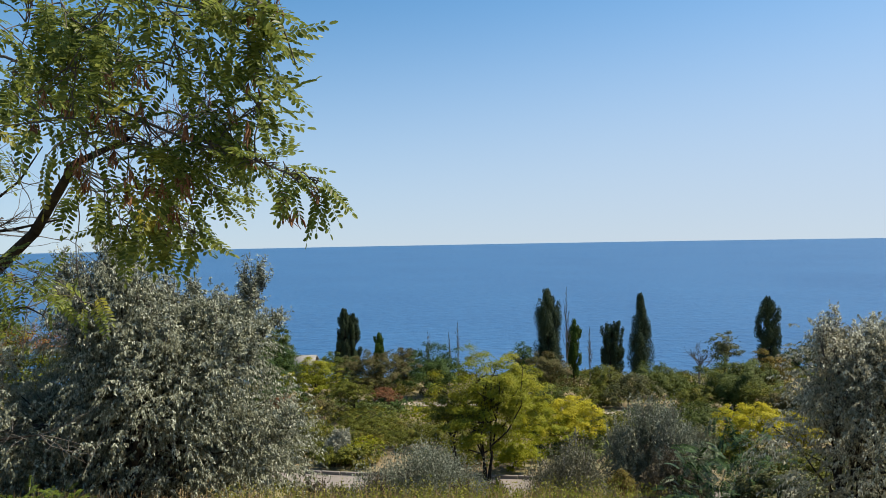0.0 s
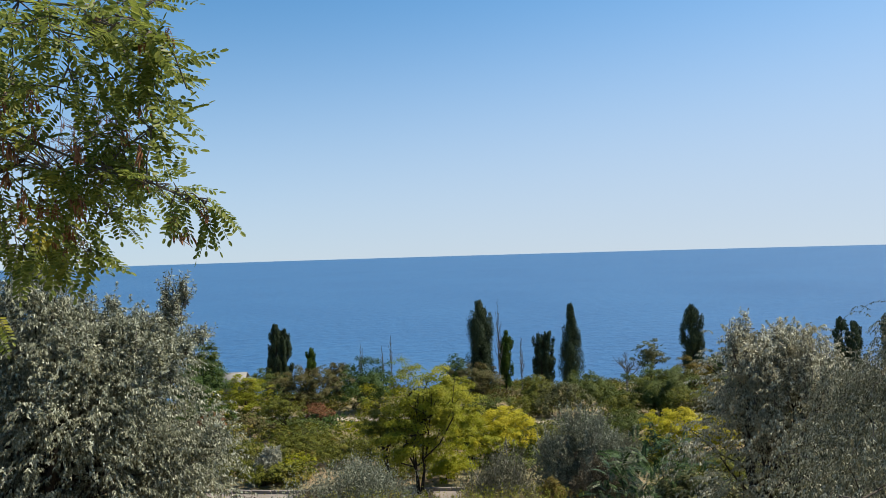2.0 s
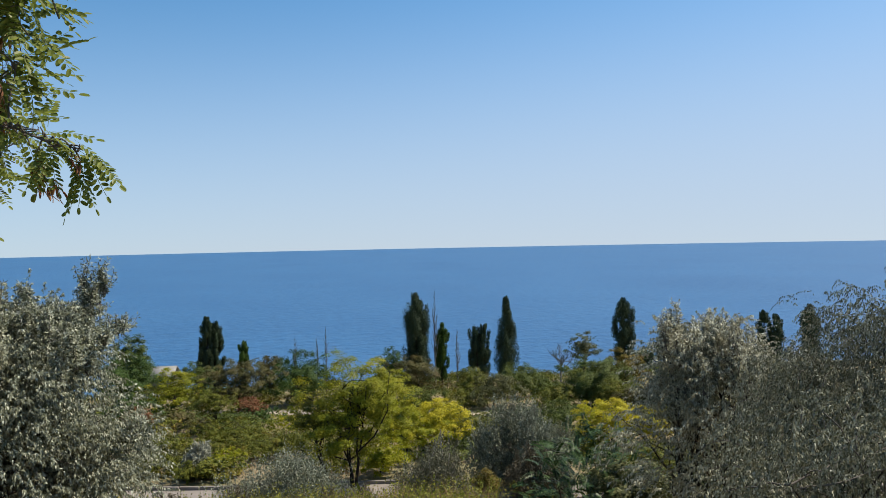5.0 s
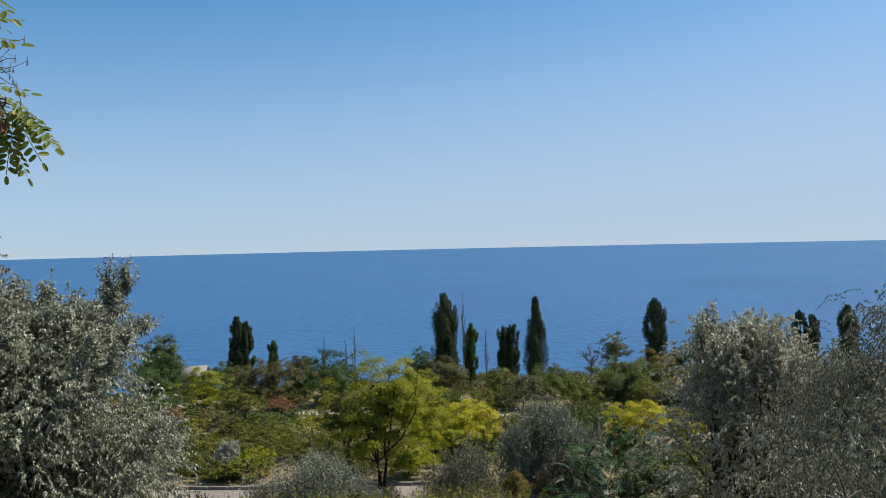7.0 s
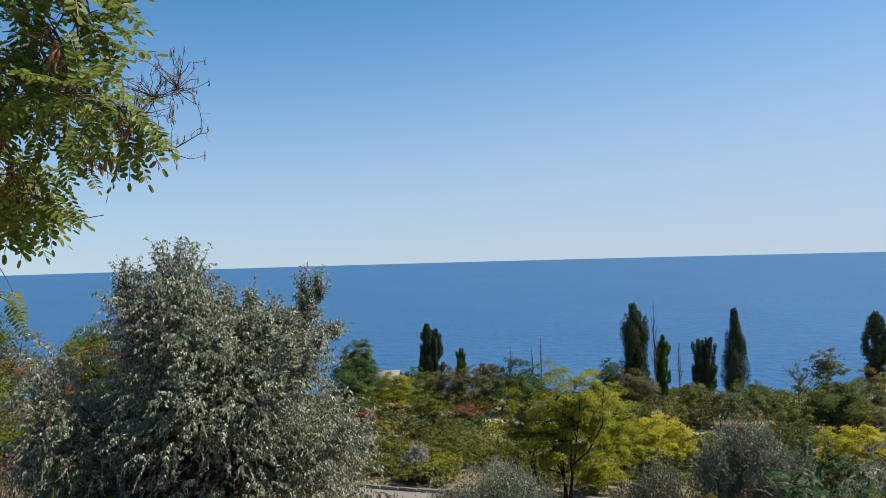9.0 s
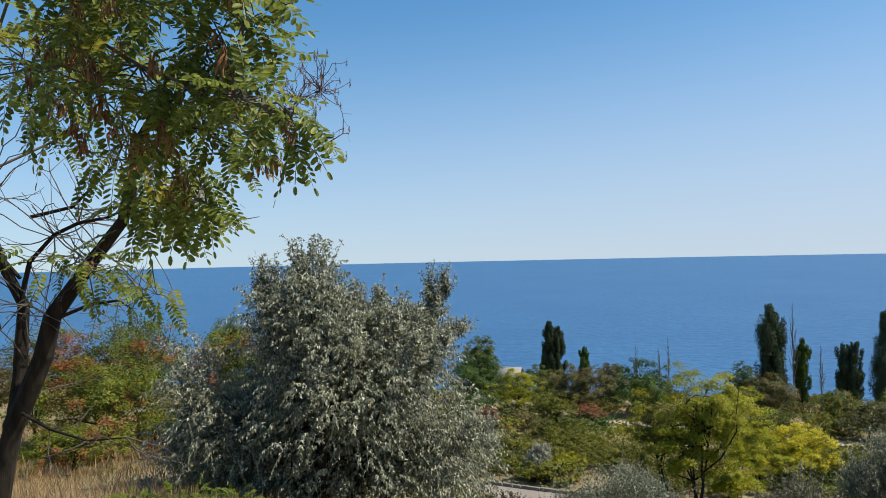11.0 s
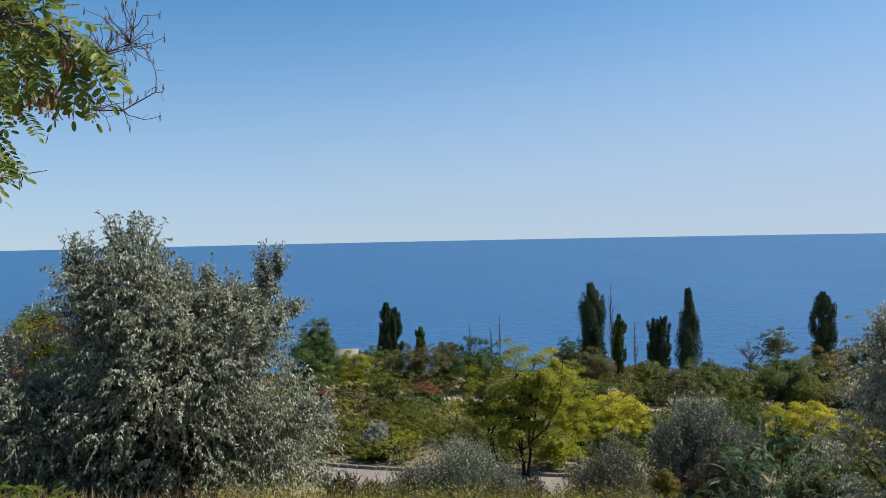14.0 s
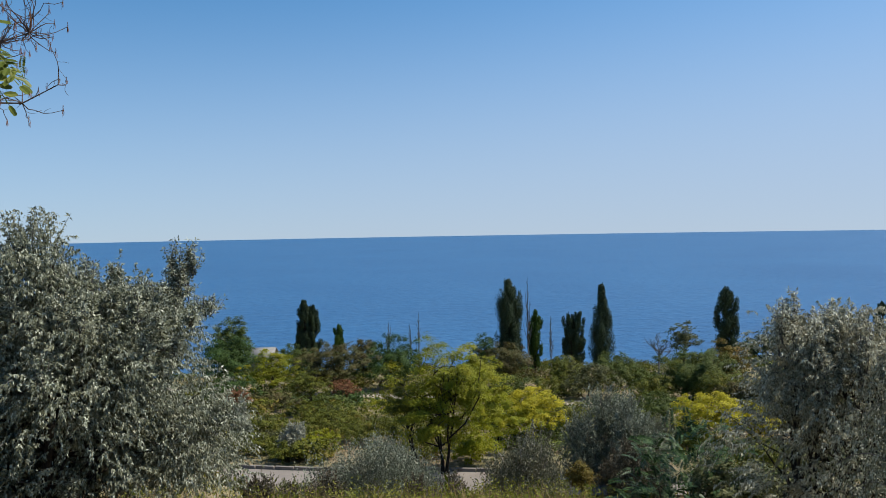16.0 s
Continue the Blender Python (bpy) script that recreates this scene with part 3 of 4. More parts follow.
def olive(label, root, lobes, mat, seed=0, per=230, leaf=0.085, sag=0.5, stems=3, shoot=0.34, limbs=1):
    """A silver oleaster: crooked limbs, drooping twigs set with narrow leaves. Lobes: x, y, z, half width, half height."""
    rng = np.random.default_rng(500 + seed)
    z0 = float(land(root[0], root[1])) - 0.05
    t = thing("olive_tree", label, "oleaster tree", root[0], root[1], z0)
    o = np.array([root[0], root[1], z0])
    acc, wood, shoots = Acc(), Acc(), Acc()
    trunks = []
    tall = max(l[2] for l in lobes) - z0
    for k in range(stems):
        an = k * 6.283 / stems + 0.7
        end = np.array([math.cos(an) * 0.5, math.sin(an) * 0.4, 1.0]) * (tall * 0.42)
        line = limb(rng, (math.cos(an) * 0.12, math.sin(an) * 0.12, -0.2), end, 0.16, 8)
        tube(wood, line, np.linspace(0.13, 0.06, 8) * min(1, tall / 3), 8)
        trunks.append(line)
    for lx, ly, lz, w, hh in lobes:
        c = np.array([lx, ly, lz]) - o
        n = int(per * max(0.06, w * hh) ** 0.72)
        if w < 0.5:
            spire(rng, acc, shoots, c, w, hh, leaf)
            continue
        d = rand_dirs(rng, n)
        rad = rng.uniform(0.2, 1.0, n) ** 0.45
        wob = 1 + 0.15 * np.sin(5 * np.arctan2(d[:, 1], d[:, 0]) + seed + 3 * d[:, 2]) + rng.normal(0, 0.10, n)
        start = c + d * (rad * wob)[:, None] * np.array([w, min(w, 2.2), hh])
        if w > 0.9 and sag < 0.6:
            for k in np.flatnonzero((d[:, 2] > 0.35) & (rad > 0.8))[:14]:
                spire(rng, acc, shoots, start[k] + np.array([0, 0, 0.1]), 0.10, rng.uniform(0.4, 1.0) * shoot, leaf)
        tuft = max(1, n // 5)
        own = rng.integers(0, tuft, n)
        start = start[own] + rng.normal(0, min(0.16, 0.3 * w), (n, 3))
        start[:, 2] = np.maximum(start[:, 2], 0.15)
        way = unit(d[own] * np.array([1, 1, 0.5]) + rng.normal(0, 0.35, (n, 3)) + np.array([0, 0, 0.55]))
        ln = rng.uniform(0.22, 0.62, n)
        m = 22
        s = np.linspace(0.05, 1, m)[None, :, None]
        drop = np.array([0, 0, -1.0]) * sag
        p = start[:, None] + (way[:, None] * s + drop * s * s) * ln[:, None, None]
        axis = unit(way[:, None] * 0.45 + 1.4 * drop * s - np.array([0, 0, 0.75]) + rng.normal(0, 0.42, (n, m, 3)))
        pos = p.reshape(-1, 3)
        axis = axis.reshape(-1, 3)
        nrm = unit(np.array([0.25, -0.2, 0.5]) + rng.normal(0, 0.7, axis.shape))
        leaves(acc, pos, axis, nrm, leaf * rng.uniform(0.65, 1.3, len(pos)), leaf * 0.30 * rng.uniform(0.8, 1.2, len(pos)), small=True)
        for q in range(0, n, 24):
            tube(shoots, p[q][::4], np.linspace(0.007, 0.003, len(p[q][::4])), 3)
        for q in range(int(2 + 2.4 * w) * limbs):
            line = trunks[int(rng.integers(stems))]
            a = line[int(rng.integers(3, 8))]
            e = start[int(rng.integers(n))]
            mid = limb(rng, a, e, 0.14, 9, 0.08)
            tube(wood, mid, np.linspace(0.030, 0.008, 9) * min(1, tall / 3), 5)
            for u in range(3):
                b = start[int(rng.integers(n))]
                if np.linalg.norm(b - mid[5]) < 1.6:
                    tube(shoots, limb(rng, mid[5], b, 0.15, 6), np.linspace(0.012, 0.004, 6), 4)
    part("trunk", wood.mesh("trunk", BARK, True), t)
    tagged(part("twigwork", shoots.mesh("twigwork", GREYBARK, True), t), kind="stuff")
    part("crown", acc.mesh("crown", mat), t)
    return t


# ---- silver olives round the viewpoint ----
def between(a, b, n):
    """n rows in even steps from row a to row b."""
    return [tuple(float(q) for q in row) for row in np.linspace(a, b, n)]


# lobes: x, y, z, half width, half height
olive_body = [(-5.25, 14.20, -1.24, 1.95, 1.64), (-6.40, 14.60, -0.95, 0.90, 0.90), (-5.53, 15.18, -0.97, 1.31, 1.09), (-5.67, 14.36, -1.28, 1.64, 1.20), (-7.19, 13.58, -1.80, 0.98, 0.60),
              (-5.35, 14.20, -0.58, 1.60, 1.15), (-4.70, 14.64, -0.12, 0.93, 0.55), (-4.27, 14.90, -0.23, 0.55, 0.37), (-4.85, 14.70, -0.72, 0.95, 0.85), (-3.73, 14.94, -2.40, 0.87, 0.91),
              (-5.55, 14.14, -0.18, 1.25, 0.72), (-7.23, 14.47, -2.55, 1.75, 0.93), (-5.06, 15.47, -2.70, 1.75, 0.93), (-6.25, 15.31, -2.42, 2.19, 0.93), (-7.82, 13.78, -2.23, 1.09, 0.87),
              (-5.97, 14.66, -2.93, 2.08, 0.55), (-3.71, 14.97, -2.55, 0.98, 0.82)]
olive_spires = (between((-6.45, 13.60, 0.05, 0.52, 0.62), (-6.84, 13.58, 1.20, 0.20, 0.52), 4)
                + between((-5.96, 13.70, 0.42, 0.72, 0.76), (-5.84, 13.86, 1.28, 0.37, 0.64), 3)
                + between((-4.58, 14.80, -0.50, 0.62, 0.46), (-3.66, 15.18, 1.02, 0.09, 0.36), 8)
                + between((-7.85, 13.20, -1.25, 0.60, 1.00), (-7.88, 12.90, -0.56, 0.44, 0.66), 2))
olive_tips = [(-6.46, 13.76, 0.95, 0.37, 0.66), (-6.21, 13.88, 1.48, 0.20, 0.49), (-5.55, 14.19, 0.81, 0.28, 0.55), (-5.42, 14.25, 0.15, 0.37, 0.55), (-5.16, 14.36, 0.58, 0.15, 0.52),
              (-4.95, 14.55, 0.13, 0.22, 0.44), (-4.70, 14.65, 0.23, 0.15, 0.44), (-4.44, 14.74, 0.11, 0.17, 0.37), (-3.97, 15.10, 0.95, 0.13, 0.39), (-3.44, 15.25, 0.07, 0.22, 0.20)]
olive("large silver-leaved oleaster with upright spires", (-5.62, 14.16), olive_body + olive_spires + olive_tips,
      SILVER, seed=1, per=560, leaf=0.082, sag=0.45)
olive("grey-green oleaster with thin dry branches", (9.21, 15.32),
      [(9.23, 15.31, -1.85, 1.55, 1.15), (8.88, 15.51, -0.92, 0.67, 0.74), (8.83, 15.54, -0.66, 0.22, 0.54), (9.32, 15.26, -0.77, 0.12, 0.48), (9.09, 15.40, -0.78, 0.19, 0.48), (8.56, 15.69, -1.31, 1.01, 0.81), (10.20, 15.06, -1.92, 1.01, 0.81), (8.21, 15.87, -2.42, 0.54, 0.81), (9.64, 15.06, -0.89, 0.19, 0.48), (8.45, 15.74, -0.93, 0.19, 0.46), (8.91, 15.04, -3.09, 2.29, 1.21)],
      SILVER_DULL, seed=2, per=470, leaf=0.088, sag=0.45, shoot=0.6, limbs=3)
olive("willowy oleaster with hanging silver twigs", (7.80, 9.01),
      [(7.72, 9.12, 0.24, 0.58, 0.40), (7.81, 9.00, -0.47, 1.44, 0.99), (7.18, 9.74, -0.32, 0.27, 0.40), (7.03, 9.36, -0.89, 0.81, 0.72), (8.30, 8.57, -0.19, 1.08, 1.26), (7.36, 9.11, -1.33, 1.53, 0.81)],
      WILLOWY, seed=3, per=1150, sag=0.85, leaf=0.05)
olive("low spreading dry shrub with drooping twigs", (5.00, 6.38),
      [(4.91, 6.44, -0.70, 0.92, 0.46), (5.37, 6.09, -0.52, 0.74, 0.58), (4.44, 6.76, -1.02, 0.55, 0.25), (5.64, 5.85, -0.74, 0.74, 0.68), (5.12, 6.91, -1.15, 0.86, 0.31), (5.67, 6.62, -1.09, 0.86, 0.37)],
      WILLOWY, seed=4, per=620, sag=0.8, stems=2, leaf=0.05)

# ---- trees and shrubs of the terraces ----
poplar("dark green columnar poplar with a double top", "poplar tree", -12.21, 95.83, -6.85, 1.05, POPLAR, seed=1, tops=2)
poplar("young dark poplar beside a taller poplar", "poplar tree", -13.28, 95.89, -10.24, 0.56, POPLAR, seed=2)
poplar("broad dark green columnar poplar", "poplar tree", 10.27, 74.20, -3.45, 1.48, POPLAR, seed=3, tops=3)
poplar("thin light green poplar beneath a dead top", "poplar tree", 13.34, 77.78, -6.94, 0.58, POPLAR_LIGHT, seed=4)
poplar("dark green columnar poplar with a rounded top", "poplar tree", 19.53, 87.78, -8.19, 1.04, POPLAR, seed=5, tops=2)
poplar("tall pointed dark green poplar", "poplar tree", 25.63, 98.66, -6.21, 1.45, POPLAR, seed=6, taper=0.9)
poplar("tall dark green poplar behind brown scrub", "poplar tree", 46.89, 109.31, -7.75, 1.3, POPLAR, seed=7)
poplar("dark poplar seen behind silvery olives", "poplar tree", 57.28, 87.87, -8.16, 1.12, POPLAR, seed=8, tops=2)
poplar("dark poplar mostly hidden by willowy olives", "poplar tree", 65.59, 91.42, -8.11, 1.08, POPLAR, seed=9)
poplar("young light green poplar sapling", "poplar tree", -7.11, 80.51, -8.20, 0.47, POPLAR_LIGHT, seed=10)
bare_tree("dead upright poplar with bare grey twigs", "bare tree", 12.33, 75.92, -3.60, 0.51, DEADWOOD, seed=11, upright=True)
bare_tree("slim dead sapling with bare twigs", "bare tree", 14.48, 75.54, -7.52, 0.34, DEADWOOD, seed=12, upright=True)
bare_tree("slim leafless grey sapling", "bare tree", -1.70, 75.83, -7.64, 0.34, DEADWOOD, seed=13, upright=True)
bare_tree("slim leafless grey sapling", "bare tree", 0.37, 75.86, -7.92, 0.28, DEADWOOD, seed=14, upright=True)
bare_tree("slim leafless grey sapling", "bare tree", 1.29, 75.86, -6.81, 0.28, DEADWOOD, seed=15, upright=True)
bare_tree("leafless spreading tree with dark twigs", "bare tree", 23.31, 69.11, -8.02, 1.19, DEADWOOD, seed=16)
crown_tree("thin-crowned grey-green tree with open limbs", "tree", 27.46, 74.01, -7.64, 1.90, GREYGREEN, seed=20, gap=0.8, trunk_show=0.35, limbs=34, leaf=0.17, most=1900)
crown_tree("dark evergreen shrub near the cliff edge", "shrub", 44.23, 96.27, -13.38, 1.35, DARKGREEN, seed=21)
crown_tree("grey-green tree behind the olives", "tree", 42.25, 86.14, -10.49, 2.49, GREYGREEN, seed=22)
crown_tree("dark round evergreen tree near the cliff", "tree", 9.44, 92.42, -11.36, 1.51, DARKGREEN, seed=23)
crown_tree("brownish green tree below a poplar", "tree", 9.03, 66.29, -8.41, 2.35, BROWNGREEN, seed=24)
crown_tree("tall green tree with a pointed crown", "tree", -15.38, 69.07, -6.10, 1.87, GREEN, seed=25)
crown_tree("dense dark green tree beside the olive", "tree", -15.05, 65.04, -7.17, 2.8, DARKGREEN, seed=26)
crown_tree("bright green locust tree with an airy crown", "tree", -10.90, 62.85, -7.88, 2.08, LIME, seed=27, gap=0.25)
crown_tree("green leafy bush near the cliff edge", "bush", -12.27, 83.91, -10.9, 2.07, GREEN, seed=28)
crown_tree("brown and green tree drying for autumn", "tree", -6.02, 64.54, -7.60, 2.74, BROWNGREEN, seed=29, gap=0.2)
crown_tree("brown-grey tree with thin foliage", "tree", -4.03, 70.72, -8.12, 1.56, BROWNGREEN, seed=30, gap=0.5)
crown_tree("dark green broad-leaved tree on the terrace", "tree", -1.32, 66.84, -7.55, 2.7, DARKGREEN, seed=31)
crown_tree("small shrub with rusty red dry leaves", "shrub", -4.63, 58.65, -9.99, 1.20, RUST, seed=32, trunk_show=0.1)
crown_tree("small shrub with rusty leaves", "shrub", -11.15, 51.57, -8.71, 0.80, RUST, seed=33, trunk_show=0.1)
crown_tree("multi-stemmed lime green locust tree", "tree", 1.94, 36.83, -3.15, 2.2, LIME, seed=34, gap=0.4, trunk_show=0.12, stems=4, limbs=34)
crown_tree("yellowing green locust tree, thin crown", "tree", 4.89, 49.66, -6.71, 1.32, LIME, seed=35, gap=0.3)
crown_tree("olive-green locust foliage over thin stems", "tree", 0.65, 38.86, -5.55, 1.77, OLIVEGREEN, seed=36, gap=0.3, trunk_show=0.4, stems=2)
crown_tree("sprawling olive-green locust thicket", "tree", -4.50, 48.61, -9.43, 2.85, OLIVEGREEN, seed=37, gap=0.2, trunk_show=0.2, stems=3)
crown_tree("green locust tree with dark limbs", "tree", -6.58, 53.40, -8.22, 1.40, OLIVEGREEN, seed=38, gap=0.3, trunk_show=0.3)
crown_tree("yellow-green low locust shrub", "shrub", -0.99, 50.84, -9.59, 1.50, YELLOWGREEN, seed=39, trunk_show=0.1)
crown_tree("bright yellow autumn tree by the lane", "tree", 7.09, 43.34, -7.44, 1.84, YELLOW, seed=40, gap=0.15, rough=1.0)
crown_tree("yellow-green autumn tree with airy crown", "tree", 5.21, 42.58, -7.6, 2.3, YELLOWGREEN, seed=41, gap=0.15, rough=1.0)
crown_tree("low yellow-green shrub beside the road", "shrub", 3.44, 38.74, -8.7, 1.6, YELLOWGREEN, seed=42, trunk_show=0.1)
crown_tree("low olive-green shrub beside the road", "shrub", -5.99, 40.35, -9.36, 1.40, OLIVEGREEN, seed=43, trunk_show=0.1)
crown_tree("low green shrub beside the olive", "shrub", -8.41, 41.93, -9.26, 1.20, OLIVEGREEN, seed=44, trunk_show=0.1)
crown_tree("olive-brown scrub below the poplars", "bush", 13.01, 61.56, -8.73, 1.90, OLIVEGREEN, seed=45)
crown_tree("dense green rounded bush", "bush", 18.46, 64.34, -9.32, 2.42, GREEN, seed=46)
crown_tree("grey-green bush under the poplars", "bush", 13.84, 57.28, -8.84, 1.92, GREYGREEN, seed=47)
crown_tree("large rounded mid-green leafy bush", "bush", 21.05, 55.05, -7.46, 3.09, GREEN, seed=48, trunk_show=0.0)
crown_tree("ochre and brown tree drying for autumn", "tree", 24.00, 56.02, -7.18, 1.95, OCHRE, seed=49, gap=0.2)
crown_tree("dense olive-green rounded bush", "bush", 18.34, 53.91, -8.97, 1.74, OLIVEGREEN, seed=50)
crown_tree("golden yellow autumn shrub", "shrub", 17.07, 41.58, -7.54, 1.91, YELLOW, seed=51, gap=0.15, trunk_show=0.15, rough=1.0)
crown_tree("golden yellow autumn shrub with thin branches", "shrub", 18.82, 39.71, -8.03, 1.20, YELLOW, seed=52, gap=0.3, trunk_show=0.15, rough=1.0)
crown_tree("faded yellow-green shrub behind the olives", "shrub", 21.65, 40.44, -7.75, 2.15, OCHRE, seed=53, gap=0.3)
crown_tree("small yellow-orange shrub at the road edge", "shrub", 7.20, 31.10, -7.88, 0.59, OCHRE, seed=54, trunk_show=0.1)
crown_tree("grey-green leafy bush below the olives", "bush", 9.19, 19.92, -4.51, 1.33, GREYGREEN, seed=55, trunk_show=0.1, leaf=0.11, rough=1.3)
crown_tree("olive-green shrub with airy foliage", "shrub", -8.27, 46.04, -9.27, 1.45, OLIVEGREEN, seed=90)
crown_tree("olive-green locust shrub on the terrace", "shrub", -5.49, 46.49, -9.70, 1.76, OLIVEGREEN, seed=91)
crown_tree("mid-green locust shrub on the terrace", "shrub", -2.49, 44.77, -9.36, 1.97, OLIVEGREEN, seed=92)
crown_tree("olive-green locust shrub with dark stems", "shrub", -0.50, 43.85, -9.03, 1.81, OLIVEGREEN, seed=93)
crown_tree("olive-green shrub beside the lane", "shrub", 1.20, 40.86, -9.41, 1.51, OLIVEGREEN, seed=94)
crown_tree("olive-green shrub behind grey bushes", "shrub", 9.67, 44.89, -8.73, 1.57, OLIVEGREEN, seed=95)
crown_tree("grey-green shrub beside yellow shrubs", "shrub", 13.27, 40.84, -8.84, 1.46, GREYGREEN, seed=96)
crown_tree("olive-green shrub below the oleasters", "shrub", 16.33, 33.14, -7.90, 1.57, OLIVEGREEN, seed=97)
crown_tree("dark green shrub beside the oleaster", "shrub", -12.54, 54.33, -8.44, 1.93, DARKGREEN, seed=98)
crown_tree("yellowish green low leafy shrub", "shrub", -4.85, 42.54, -9.68, 1.24, YELLOWGREEN, seed=99)
crown_tree("rounded green bush behind a yellow tree", "bush", 8.23, 58.33, -9.80, 2.02, GREEN, seed=101)
crown_tree("olive-green bush below an ochre tree", "bush", 21.65, 50.50, -8.38, 1.81, OLIVEGREEN, seed=102)
crown_tree("rounded mid-green bush on the terrace", "bush", 20.33, 54.26, -8.68, 1.82, GREEN, seed=103)
crown_tree("olive-green bush between yellow trees", "bush", 11.55, 57.78, -9.90, 1.87, OLIVEGREEN, seed=104)
crown_tree("dark green bush behind grey oleasters", "bush", 16.56, 49.23, -9.34, 1.83, GREEN, seed=105)
crown_tree("brownish green bush under an ochre tree", "bush", 21.87, 48.22, -8.32, 1.87, BROWNGREEN, seed=106)
crown_tree("olive-green bush behind the oleasters", "bush", 21.54, 41.71, -7.87, 1.69, OLIVEGREEN, seed=107)
crown_tree("olive-green low bush below yellow shrubs", "bush", 14.52, 30.68, -7.29, 1.34, OLIVEGREEN, seed=108)
crown_tree("grey-green low bush below the oleasters", "bush", 14.98, 27.07, -6.20, 1.42, GREYGREEN, seed=109)
crown_tree("low dark green bush beside the feathery bush", "bush", 10.02, 23.83, -5.43, 0.96, DARKGREEN, seed=110)
crown_tree("green tree behind the silver olive", "tree", -17.24, 28.77, -0.54, 0.96, GREEN, seed=60)
crown_tree("dark green tree beyond the thicket", "tree", -21.68, 29.32, -0.02, 1.70, DARKGREEN, seed=61, most=12000)
crown_tree("green and yellow thicket with rusty dry patches", "thicket", -16.19, 22.19, -0.16, 2.06, THICKET, seed=62, rough=1.4, trunk_show=0.03, most=20000)
crown_tree("green thicket with reddish dry leaves", "thicket", -19.14, 20.95, -0.30, 1.94, THICKET, seed=63, rough=1.4, trunk_show=0.03, most=20000)
crown_tree("yellowish green thicket at the slope's edge", "thicket", -12.60, 18.63, -2.29, 1.04, THICKET, seed=64, rough=1.4, trunk_show=0.03, most=20000)
crown_tree("green thicket with yellow leaves", "thicket", -22.56, 20.23, -0.47, 1.94, THICKET, seed=65, rough=1.4, trunk_show=0.03, most=20000)
crown_tree("low green thicket over dry grass", "thicket", -12.42, 14.91, -2.04, 0.94, THICKET, seed=66, rough=1.4, trunk_show=0.03, most=20000)
crown_tree("dark green trees behind the olives", "tree", 21.02, 21.31, -2.77, 2.19, DARKGREEN, seed=67, most=9000)
crown_tree("green thicket with rusty and yellow leaves", "thicket", -12.20, 21.82, -0.21, 1.78, THICKET, seed=68, rough=1.4, trunk_show=0.03, most=20000)
crown_tree("yellow-green thicket above the dry grass", "thicket", -14.55, 18.37, -0.89, 1.77, THICKET, seed=69, rough=1.4, trunk_show=0.03, most=20000)
pinnate_bush("dark green bush with long feathery leaves", "bush", 8.10, 21.18, -3.75, 2.5, AILANTHUS, seed=70)
pinnate_bush("young locust sapling among dry grass", "sapling", -4.90, 7.40, -0.91, 0.33, SAPLING, seed=72, size=0.15)
pinnate_bush("young green locust sapling under the oleaster", "sapling", -4.37, 8.51, -1.19, 0.38, SAPLING, seed=73, size=0.15)
pinnate_bush("young locust sapling with feathery leaves", "sapling", -4.26, 7.39, -0.77, 0.41, SAPLING, seed=71, size=0.16)
grey_bush("dry brown-grey scrub on the bank", "bush", -2.48, 25.70, -6.35, 1.02, GREYBROWN, seed=87, thin=0.55)
grey_bush("dry grey scrub on the bank", "bush", 0.49, 25.86, -6.61, 0.75, GREYBROWN, seed=88, thin=0.55)
grey_bush("brown-grey scrub below the oleaster", "bush", -4.73, 26.36, -6.52, 0.75, GREYBROWN, seed=89, thin=0.55)
grey_bush("wide grey-green oleaster bush", "bush", -1.15, 28.82, -5.05, 2.7, GREYBUSH, seed=80)
grey_bush("grey bush with bare pale twigs", "bush", 4.54, 28.05, -5.8, 1.9, GREYTWIG, seed=81, twigs=120)
grey_bush("small silver-grey bush on the terrace", "bush", -6.03, 41.36, -8.48, 0.89, SILVERBUSH, seed=82, thin=0.55)
grey_bush("grey-green oleaster bush with upright shoots", "bush", 9.35, 35.73, -5.3, 1.95, GREYBUSH, seed=83)
grey_bush("dull grey-green oleaster bush", "bush", 10.48, 33.33, -5.5, 1.7, GREYBUSH, seed=84)
grey_bush("brown-grey dry bush by the lane", "bush", 8.97, 29.61, -6.71, 1.47, GREYBROWN, seed=85, thin=0.8)
grey_bush("small silver bush beside the olive", "bush", -9.23, 43.80, -7.48, 0.68, SILVERBUSH, seed=86, thin=0.55)


